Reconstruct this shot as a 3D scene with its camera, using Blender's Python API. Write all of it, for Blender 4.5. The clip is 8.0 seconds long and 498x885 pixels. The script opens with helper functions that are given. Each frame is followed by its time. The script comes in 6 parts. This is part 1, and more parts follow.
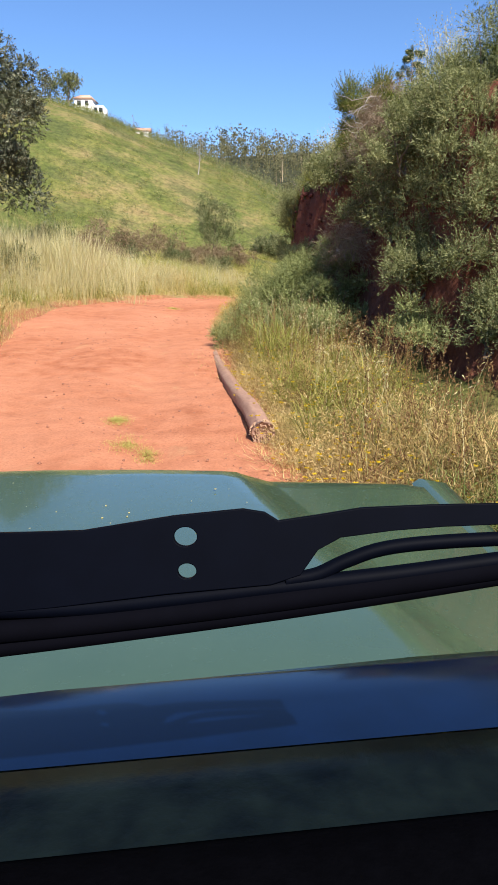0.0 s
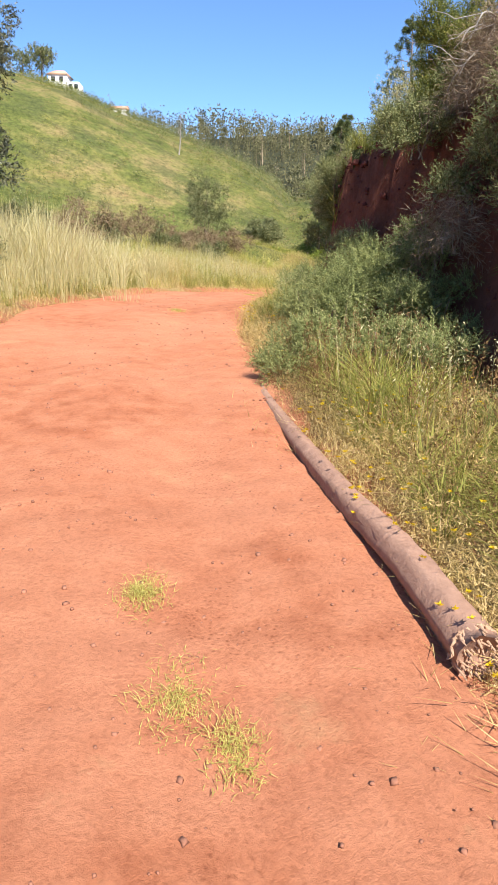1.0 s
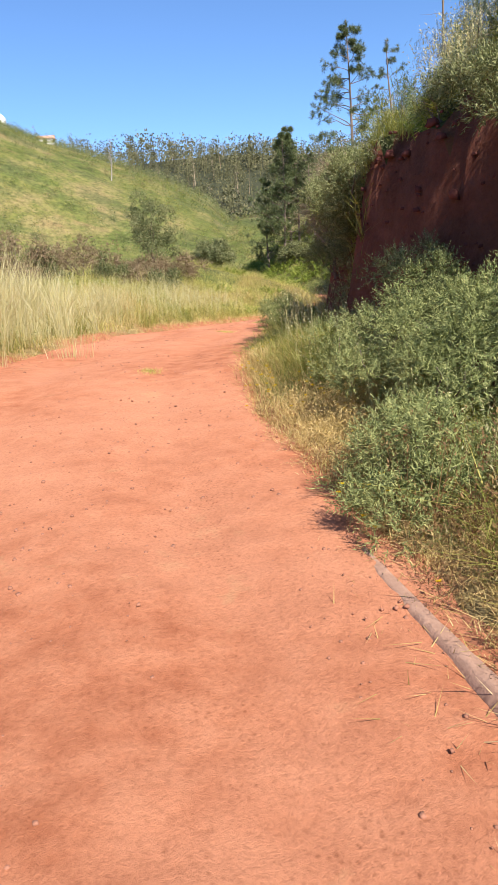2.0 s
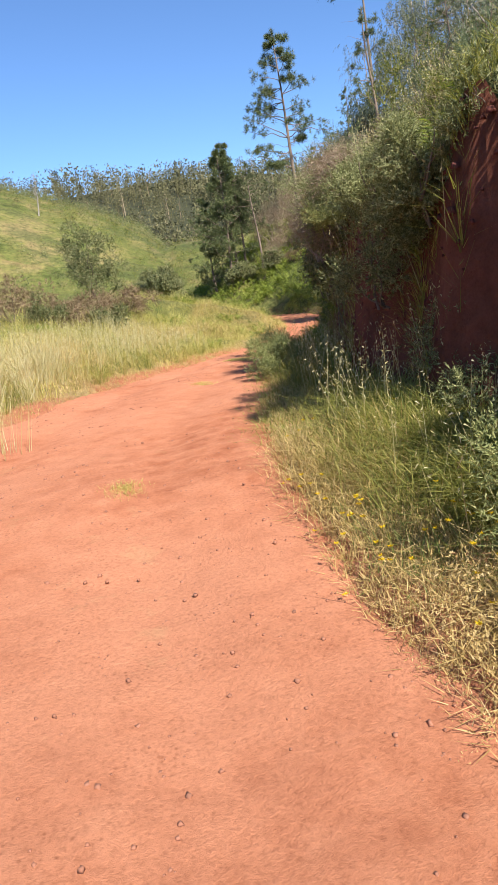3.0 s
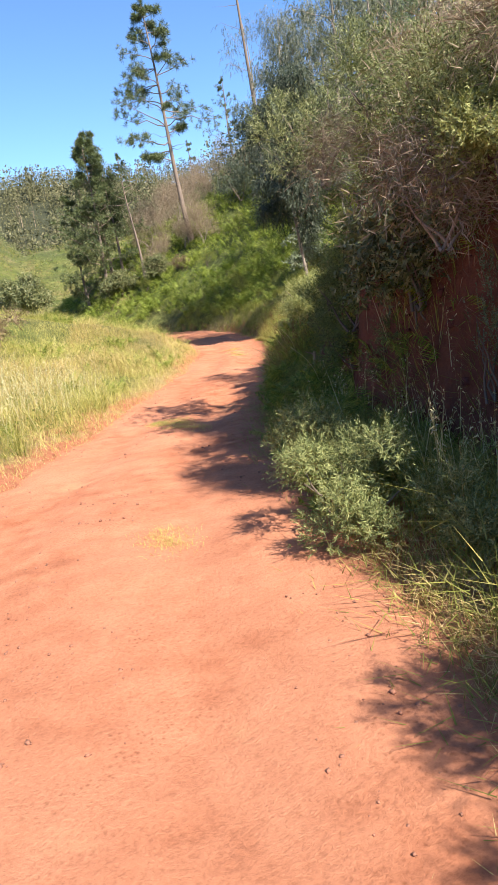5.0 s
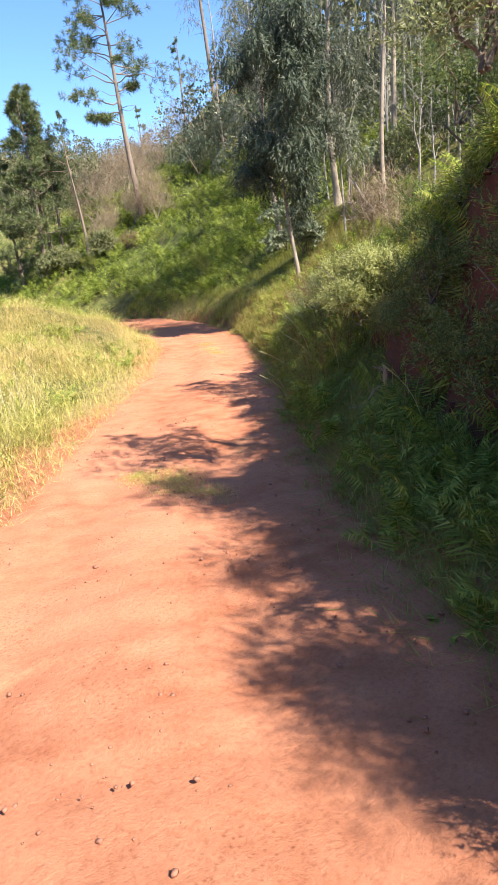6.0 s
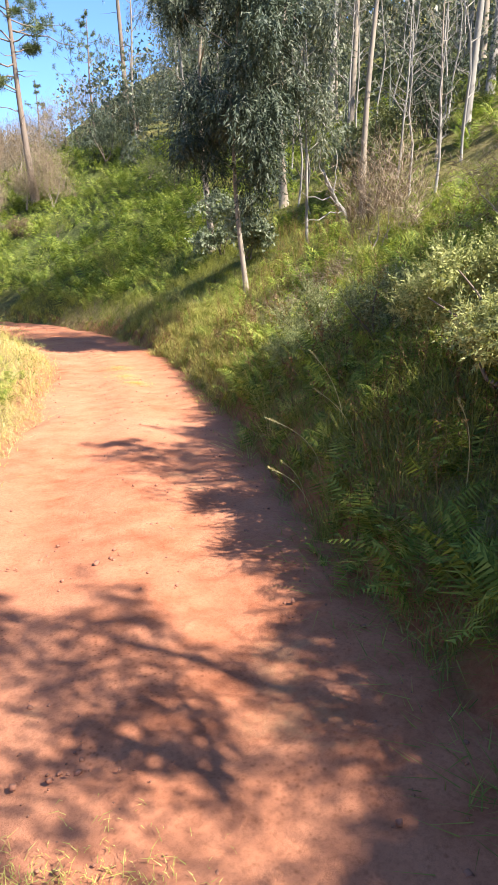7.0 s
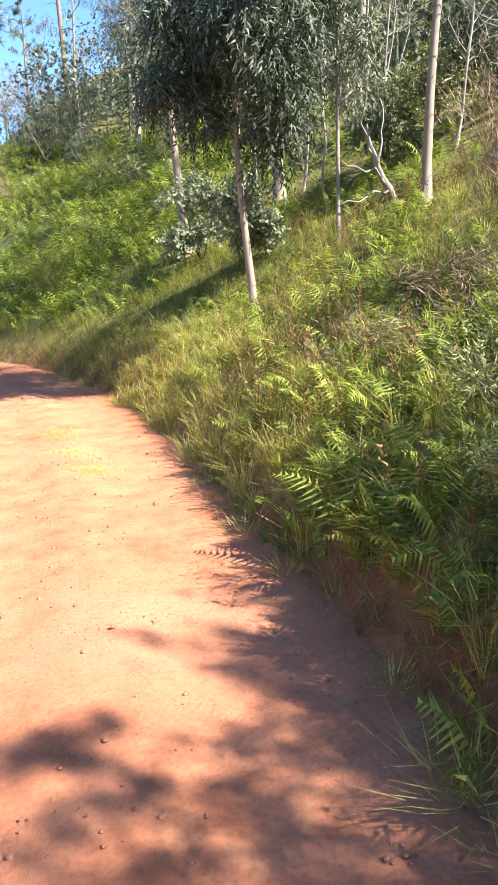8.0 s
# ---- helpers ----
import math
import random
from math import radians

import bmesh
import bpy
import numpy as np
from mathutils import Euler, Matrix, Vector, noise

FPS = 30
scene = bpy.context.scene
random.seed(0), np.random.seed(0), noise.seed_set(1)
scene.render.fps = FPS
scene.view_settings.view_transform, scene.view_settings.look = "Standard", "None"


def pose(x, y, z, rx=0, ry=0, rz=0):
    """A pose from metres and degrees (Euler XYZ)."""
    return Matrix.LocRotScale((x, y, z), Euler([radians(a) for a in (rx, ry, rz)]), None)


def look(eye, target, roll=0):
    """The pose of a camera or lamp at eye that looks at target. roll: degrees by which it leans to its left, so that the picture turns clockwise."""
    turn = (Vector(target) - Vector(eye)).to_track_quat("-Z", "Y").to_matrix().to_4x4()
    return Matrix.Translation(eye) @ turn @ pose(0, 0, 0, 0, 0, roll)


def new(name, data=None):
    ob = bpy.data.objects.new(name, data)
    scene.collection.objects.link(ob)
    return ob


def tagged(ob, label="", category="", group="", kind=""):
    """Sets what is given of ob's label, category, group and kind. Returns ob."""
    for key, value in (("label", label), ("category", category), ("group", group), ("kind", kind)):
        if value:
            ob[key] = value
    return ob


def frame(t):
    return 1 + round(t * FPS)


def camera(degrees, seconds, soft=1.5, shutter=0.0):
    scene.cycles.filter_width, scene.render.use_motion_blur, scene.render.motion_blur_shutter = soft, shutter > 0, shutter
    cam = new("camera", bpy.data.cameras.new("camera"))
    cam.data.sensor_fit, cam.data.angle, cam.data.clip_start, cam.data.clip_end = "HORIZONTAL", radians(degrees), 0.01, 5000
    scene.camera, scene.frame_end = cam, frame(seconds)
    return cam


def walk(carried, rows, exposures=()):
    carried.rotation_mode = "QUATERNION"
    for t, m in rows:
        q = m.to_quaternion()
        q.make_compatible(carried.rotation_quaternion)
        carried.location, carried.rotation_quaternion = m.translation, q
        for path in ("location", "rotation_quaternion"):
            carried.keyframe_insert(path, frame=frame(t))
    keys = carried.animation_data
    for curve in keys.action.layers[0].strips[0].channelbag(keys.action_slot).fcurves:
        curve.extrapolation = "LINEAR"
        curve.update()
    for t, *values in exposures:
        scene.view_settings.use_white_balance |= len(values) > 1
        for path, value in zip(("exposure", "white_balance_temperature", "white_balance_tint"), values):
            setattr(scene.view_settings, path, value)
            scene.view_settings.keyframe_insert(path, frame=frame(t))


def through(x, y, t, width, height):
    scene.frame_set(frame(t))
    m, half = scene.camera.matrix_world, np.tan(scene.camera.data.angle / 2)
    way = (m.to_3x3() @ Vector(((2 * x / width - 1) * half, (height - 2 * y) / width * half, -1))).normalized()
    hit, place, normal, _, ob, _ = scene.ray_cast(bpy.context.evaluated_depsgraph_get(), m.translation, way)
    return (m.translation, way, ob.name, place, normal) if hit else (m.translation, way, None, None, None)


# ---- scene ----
cam = camera(40.6, 8.0, soft=1.5)
METRES, EYE, TILT, LEAN, TURN = 31.0, 1.63, -15.5, 0.0, 0.0
ROWS = [
    (0.0, 0.0, 0.0, 0.0, -0.0, 0.0, 0.0),
    (0.5, -0.0154, 0.0528, 0.0153, -1.59, -1.8, -1.27),
    (1.0, -0.0265, 0.1024, 0.0302, -1.8, -1.26, 0.17),
    (2.5, -0.0497, 0.2572, 0.0812, -7.97, 0.75, 8.52),
    (3.0, -0.0512, 0.3111, 0.0989, -9.49, 1.24, 11.38),
    (3.5, -0.0531, 0.3602, 0.1134, -12.64, 0.84, 10.35),
    (4.0, -0.0513, 0.4113, 0.1289, -13.91, -1.17, 12.37),
    (4.5, -0.0459, 0.4674, 0.1475, -17.47, 0.56, 14.5),
    (6.0, -0.0169, 0.6508, 0.1929, -26.11, -2.89, 13.72),
    (6.5, 0.0036, 0.7281, 0.2105, -30.46, -2.72, 13.3),
    (7.0, 0.0326, 0.7932, 0.2212, -35.83, -3.68, 10.28),
    (7.5, 0.0689, 0.867, 0.2351, -40.27, -4.88, 10.64),
    (8.0, 0.1046, 0.9323, 0.2491, -40.06, -2.9, 11.54),
]
walk(cam, [(t, pose(0, 0, EYE, TILT, LEAN, TURN) @ pose(METRES * x, METRES * y, METRES * z, 90 + pitch, roll, yaw)) for t, x, y, z, yaw, pitch, roll in ROWS],
     [(0.0, .78), (0.5, .88), (1.0, .95), (2.5, .85), (3.5, .93), (4.5, 1.1), (6.0, 1.45), (7.0, 1.6), (8.0, 1.95)])

# world, sun
SUN_AZ, SUN_EL = 157.0, 46.0   # azimuth clockwise from +y (ahead), elevation, degrees
world = bpy.data.worlds.new("sky")
scene.world = world
world.use_nodes = True
wn = world.node_tree.nodes
sky = wn.new("ShaderNodeTexSky")
sky.sky_type, sky.sun_disc = "NISHITA", False
sky.sun_elevation, sky.sun_rotation = radians(SUN_EL), radians(SUN_AZ)
sky.altitude, sky.air_density, sky.dust_density, sky.ozone_density = 1500, 1.0, 1.0, 9.0
world.node_tree.links.new(sky.outputs[0], wn["Background"].inputs[0])
wn["Background"].inputs[1].default_value = 0.115
sun_to = Vector((math.sin(radians(SUN_AZ)) * math.cos(radians(SUN_EL)), math.cos(radians(SUN_AZ)) * math.cos(radians(SUN_EL)), math.sin(radians(SUN_EL))))
sun = new("sun", bpy.data.lights.new("sun", "SUN"))
sun.data.energy, sun.data.angle, sun.data.color = 5.6, radians(0.55), (1.0, 0.94, 0.84)
sun.matrix_world = look(sun_to * 60, (0, 0, 0))

# ---- the lie of the land ----
# middle line of the dirt road, in plan
ROAD = np.array([(6, -30), (2.2, -10), (-.4, 0), (-1.4, 5), (-2.03, 10), (-2.31, 14), (-1.82, 18), (-.65, 22), (.5, 25), (2.25, 28.4), (3.4, 30.5),
                 (4.95, 33.3), (6.75, 37.5), (7.65, 41), (8.1, 44.5), (8.0, 48), (6.8, 52), (4, 56), (0, 59), (-6, 61), (-20, 63), (-60, 66)], float)
# the road's height along y
ROAD_Y = [-30, 0, 3.3, 8.4, 11.7, 15.2, 21, 25.5, 29.9, 36, 48, 60, 80]
ROAD_Z = [-.5, 0, .05, .29, .40, .50, .36, .04, -.28, -.48, -.7, -.9, -1.2]
HALF = 1.5
# half the road's width along y
WIDE_Y = [0, 5, 9, 13, 17, 20, 23, 26, 30, 34, 37, 45]
WIDE_L = [1.45, 1.4, 1.42, 1.78, 1.92, 1.75, 1.35, .98, 1.13, 1.06, 1.0, 1.05]
WIDE_R = [1.45, 1.38, 1.40, 1.46, 1.60, 1.62, 1.5, 1.36, 1.17, .98, 1.0, 1.05]


def half_at(ly, d):
    """From the road's middle to its edge, on the side that d names."""
    return np.where(np.asarray(d) > 0, np.interp(ly, WIDE_Y, WIDE_R), np.interp(ly, WIDE_Y, WIDE_L))


def smooth(a, b, x):
    u = np.clip((x - a) / (b - a), 0, 1)
    return u * u * (3 - 2 * u)


def resample(pts, step):
    """A smooth (Catmull-Rom) line through pts, at even steps."""
    p = np.vstack([2 * pts[0] - pts[1], pts, 2 * pts[-1] - pts[-2]])
    out = []
    for i in range(1, len(p) - 2):
        u = np.linspace(0, 1, 20, endpoint=False)[:, None]
        a, b, c, d = p[i - 1], p[i], p[i + 1], p[i + 2]
        out.append(.5 * (2 * b + (c - a) * u + (2 * a - 5 * b + 4 * c - d) * u ** 2 + (3 * b - a - 3 * c + d) * u ** 3))
    q = np.vstack(out + [pts[-1:]])
    s = np.r_[0, np.cumsum(np.linalg.norm(np.diff(q, axis=0), axis=1))]
    t = np.arange(0, s[-1], step)
    return np.stack([np.interp(t, s, q[:, k]) for k in range(q.shape[1])], 1)


LINE = resample(ROAD, .4)
LINE_T = np.gradient(LINE, axis=0)
LINE_T /= np.linalg.norm(LINE_T, axis=1)[:, None]


def road_frame(x, y):
    """Signed distance from the road's middle (right of it: plus), and the road's height and index there."""
    x, y = np.ravel(x), np.ravel(y)
    d, k = np.empty(len(x)), np.empty(len(x), int)
    for i in range(0, len(x), 20000):
        dx, dy = x[i:i + 20000, None] - LINE[None, :, 0], y[i:i + 20000, None] - LINE[None, :, 1]
        j = np.argmin(dx * dx + dy * dy, 1)
        r = np.arange(len(j))
        tx, ty = LINE_T[j, 0], LINE_T[j, 1]
        side = dx[r, j] * ty - dy[r, j] * tx
        d[i:i + 20000] = np.sign(side) * np.sqrt(dx[r, j] ** 2 + dy[r, j] ** 2)
        k[i:i + 20000] = j
    return d, np.interp(LINE[k, 1], ROAD_Y, ROAD_Z), k


def wave(x, y, f, seed=0):
    """Cheap smooth noise, about -1 to 1."""
    r = np.random.RandomState(seed + 11)
    v = 0
    for i in range(5):
        a, p = r.uniform(0, 6.28), r.uniform(0, 6.28)
        g = f * r.uniform(.6, 1.7)
        v = v + np.sin((x * math.cos(a) + y * math.sin(a)) * g + p + 1.3 * np.sin((x * math.sin(a) - y * math.cos(a)) * g * .7 + p * 2))
    return v / 2.6


# far hills by bearing (x / y from the start) : slope at which the crest is seen
HILL_B = [-3, -1.2, -.5, -.30, -.268, -.20, -.157, -.094, -.01, .055, .09, .15]
HILL_E = [.10, .16, .22, .216, .212, .196, .176, .151, .121, .088, .05, .0]
SPUR_B = [.0, .03, .062, .10, .16, .25, .5]
SPUR_E = [.0, .04, .078, .085, .087, .087, .087]
RIDGE_B = [-3, -.5, -.25, -.20, -.10, -.04, .02, .08, .15, .25, .5, 2]
RIDGE_E = [.08, .13, .158, .158, .150, .147, .147, .142, .134, .134, .13, .1]


def far_height(x, y):
    r = np.hypot(x, y)
    b = np.where(y > 1, x / np.maximum(y, 1), np.sign(x) * 3)
    n = wave(x, y, .03, 3) * 1.2 + wave(x, y, .09, 4) * .6 + .3 * wave(x, y, .35, 8)
    hill = np.interp(b, HILL_B, HILL_E) * 170
    hill = hill + 3.6 * smooth(4, 10, hill)
    h1 = hill * smooth(48, 175, r) * (1 - .8 * smooth(180, 300, r)) + n * smooth(60, 110, r) * np.clip(hill / 8, 0, 1)
    spur = np.interp(b, SPUR_B, SPUR_E) * 130
    h3 = spur * smooth(70, 132, r) * (1 - .6 * smooth(135, 220, r)) + n * smooth(80, 120, r) * np.clip(spur / 6, 0, 1) * .7
    h2 = np.interp(b, RIDGE_B, RIDGE_E) * 450 * smooth(210, 455, r) + 5 * wave(x, y, .02, 7) * smooth(250, 400, r)
    return np.maximum(np.maximum(h1, h2), h3)


def height(x, y):
    """The ground's height, the road's bed apart."""
    shape = np.shape(x)
    x, y = np.ravel(np.asarray(x, float)), np.ravel(np.asarray(y, float))
    d, zr, k = road_frame(x, y)
    ly = LINE[k, 1]
    n1, n2 = wave(x, y, .9, 1), wave(x, y, 2.6, 2)
    # left of the road: a low verge, then the valley
    half = half_at(ly, d)
    a = np.maximum(-d - half, 0)
    left = zr + .10 * smooth(0, .5, a) + .45 * smooth(.4, 4, a) + .5 * smooth(3, 9, a) - 3.0 * smooth(14, 45, a) + (.07 * n1 + .03 * n2) * smooth(.2, 1.5, a) + .55 * np.exp(-((ly - 15.5) / 6) ** 2) * smooth(1.2, 4.5, a) + .9 * smooth(1.0, 8, a) * smooth(22, 32, ly) + .5 * smooth(.3, 1.6, a) * smooth(36, 41, ly) * smooth(58, 52, ly)
    # right of the road: a cut bank of red earth, then the slope
    a = np.maximum(d - half, 0)
    base = np.interp(ly, [5, 9, 12, 15, 18, 25], [3.08, 2.37, 1.96, 1.75, 1.45, 1.18]) + .15 * wave(ly, ly * 0, .8, 5)
    rim = np.interp(ly, [10, 12, 14, 17, 20, 25], [2.95, 2.75, 2.3, 2.2, 2.5, 2.8]) + .22 * wave(ly, ly * 0, .5, 6)
    bank = .12 * smooth(0, base, a) + rim * smooth(base, base + .5, a + .06 * n2 + .09 * n1) + .62 * np.maximum(a - base - 1.0, 0)
    slope = .25 * smooth(0, .5, a) + np.where(a < 9, .60 * np.maximum(a - .1, 0), 5.34 + .5 * (a - 9)) * smooth(0, .9, a)
    wb = smooth(30.5, 25.0, ly)
    lim = 1 - .75 * smooth(46, 58, ly) * smooth(12, 3, x)
    lim = lim * (1 - smooth(60, 78, y) * (1 - smooth(6, 30, x - .15 * (y - 60))))
    right = zr + bank * wb + slope * (1 - wb) * lim + (.10 * n1 + .05 * n2) * smooth(.3, 2, a)
    crest = 16 + 3 * wave(x, y, .05, 9)
    over = np.maximum(right - crest, 0)
    right = np.where(right > crest, crest + 6 * (1 - np.exp(-over / 6)), right)
    near = np.where(d > 0, right, left)
    r = np.hypot(x, y - 15)
    far = far_height(x, y) - 3.0 * smooth(50, 90, r)
    w = smooth(60, 110, r) * (1 - .0 * d)
    h = near * (1 - w) + far * w
    bed = smooth(half + .40, half - .05, np.abs(d)) * .16
    return (h - bed).reshape(shape)

# ---- materials ----
def nodes_of(name):
    m = bpy.data.materials.new(name)
    m.use_nodes = True
    nt = m.node_tree
    return m, nt, nt.nodes["Principled BSDF"]


def noise_tex(nt, scale, detail=6, rough=.6, coord=None):
    n = nt.nodes.new("ShaderNodeTexNoise")
    n.inputs["Scale"].default_value, n.inputs["Detail"].default_value, n.inputs["Roughness"].default_value = scale, detail, rough
    if coord is None:
        coord = nt.nodes.new("ShaderNodeNewGeometry").outputs["Position"]
    nt.links.new(coord, n.inputs["Vector"])
    return n.outputs["Fac"]


def ramp(nt, fac, stops):
    r = nt.nodes.new("ShaderNodeValToRGB")
    e = r.color_ramp.elements
    while len(e) < len(stops):
        e.new(.5)
    for k, (p, c) in zip(e, stops):
        k.position, k.color = p, (*c, 1)
    nt.links.new(fac, r.inputs[0])
    return r.outputs[0]


def mix(nt, fac, a, b, mode="MIX"):
    n = nt.nodes.new("ShaderNodeMix")
    n.data_type, n.blend_type = "RGBA", mode
    for socket, value in ((n.inputs[0], fac), (n.inputs[6], a), (n.inputs[7], b)):
        if isinstance(value, (int, float)):
            socket.default_value = value
        elif isinstance(value, tuple):
            socket.default_value = (*value, 1)
        else:
            nt.links.new(value, socket)
    return n.outputs[2]


def maths(nt, op, a, b):
    n = nt.nodes.new("ShaderNodeMath")
    n.operation, n.use_clamp = op, False
    for socket, value in zip(n.inputs, (a, b)):
        if isinstance(value, (int, float)):
            socket.default_value = value
        else:
            nt.links.new(value, socket)
    return n.outputs[0]


def bump(nt, bsdf, fac, strength, distance):
    b = nt.nodes.new("ShaderNodeBump")
    b.inputs["Strength"].default_value, b.inputs["Distance"].default_value = strength, distance
    nt.links.new(fac, b.inputs["Height"])
    nt.links.new(b.outputs[0], bsdf.inputs["Normal"])


def leaf_material(name, stops, through=.35, patch=.5, rough=.65, gloss=.2):
    """Leaves: each its own shade, larger patches of shade, some light coming through."""
    m, nt, bsdf = nodes_of(name)
    geo = nt.nodes.new("ShaderNodeNewGeometry")
    big = noise_tex(nt, patch, 3)
    fac = maths(nt, "ADD", maths(nt, "MULTIPLY", geo.outputs["Random Per Island"], .62), maths(nt, "MULTIPLY", big, .38))
    col = ramp(nt, fac, stops)
    nt.links.new(col, bsdf.inputs["Base Color"])
    bsdf.inputs["Roughness"].default_value = rough
    bsdf.inputs["Specular IOR Level"].default_value = gloss
    tr = nt.nodes.new("ShaderNodeBsdfTranslucent")
    nt.links.new(mix(nt, .5, col, (.80, .90, .40), "MULTIPLY"), tr.inputs[0])
    ms = nt.nodes.new("ShaderNodeMixShader")
    ms.inputs[0].default_value = through
    nt.links.new(bsdf.outputs[0], ms.inputs[1])
    nt.links.new(tr.outputs[0], ms.inputs[2])
    nt.links.new(ms.outputs[0], nt.nodes["Material Output"].inputs[0])
    return m


def solid(name, colour, rough=.6, metal=0.0, vary=.25, scale=8, relief=.0, gloss=.5):
    m, nt, bsdf = nodes_of(name)
    dark = tuple(c * (1 - vary) for c in colour)
    lite = tuple(min(1, c * (1 + vary)) for c in colour)
    f = noise_tex(nt, scale)
    nt.links.new(ramp(nt, f, [(.25, dark), (.75, lite)]), bsdf.inputs["Base Color"])
    bsdf.inputs["Roughness"].default_value, bsdf.inputs["Metallic"].default_value = rough, metal
    bsdf.inputs["Specular IOR Level"].default_value = gloss
    if relief:
        bump(nt, bsdf, noise_tex(nt, scale * 4), .6, relief)
    return m


def bark(name, dark, lite, scale=(6, 6, 1.2), relief=.02):
    m, nt, bsdf = nodes_of(name)
    tc = nt.nodes.new("ShaderNodeTexCoord")
    mp = nt.nodes.new("ShaderNodeMapping")
    mp.inputs["Scale"].default_value = scale
    nt.links.new(tc.outputs["Object"], mp.inputs["Vector"])
    f = noise_tex(nt, 3, 8, .7, mp.outputs[0])
    g = noise_tex(nt, 1.1, 3)
    nt.links.new(mix(nt, g, ramp(nt, f, [(.3, dark), (.7, lite)]), tuple(c * .75 for c in lite)), bsdf.inputs["Base Color"])
    bsdf.inputs["Roughness"].default_value = .9
    bump(nt, bsdf, f, .8, relief)
    return m


def soil_colours(nt):
    fine, mid, big = noise_tex(nt, 42, 8, .8), noise_tex(nt, 4.5, 6), noise_tex(nt, .5, 4)
    c = ramp(nt, mid, [(.30, (.32, .107, .052)), (.5, (.42, .160, .084)), (.72, (.50, .212, .118))])
    c = mix(nt, ramp(nt, big, [(.38, (0, 0, 0)), (.62, (.75, .75, .75))]), c, (.51, .222, .128))
    vor = nt.nodes.new("ShaderNodeTexVoronoi")
    vor.inputs["Scale"].default_value = 34
    nt.links.new(nt.nodes.new("ShaderNodeNewGeometry").outputs["Position"], vor.inputs["Vector"])
    grit = ramp(nt, vor.outputs["Distance"], [(.12, (.50, .42, .38)), (.34, (1, 1, 1))])
    where = ramp(nt, noise_tex(nt, 1.7, 5), [(.48, (0, 0, 0)), (.66, (.75, .75, .75))])
    c = mix(nt, where, c, grit, "MULTIPLY")
    return mix(nt, .55, c, ramp(nt, fine, [(.3, (.42, .34, .30)), (.52, (1, 1, 1)), (.75, (1.25, 1.2, 1.15))]), "MULTIPLY"), fine, mid


def road_material():
    m, nt, bsdf = nodes_of("red_dirt")
    c, fine, mid = soil_colours(nt)
    # straw and dust lying in streaks
    straw = ramp(nt, noise_tex(nt, 1.3, 7, .7), [(.60, (0, 0, 0)), (.74, (1, 1, 1))])
    c = mix(nt, maths(nt, "MULTIPLY", straw, .45), c, (.46, .31, .16))
    nt.links.new(c, bsdf.inputs["Base Color"])
    bsdf.inputs["Roughness"].default_value, bsdf.inputs["Specular IOR Level"].default_value = .95, .15
    bump(nt, bsdf, maths(nt, "ADD", fine, maths(nt, "MULTIPLY", mid, .9)), .8, .018)
    return m


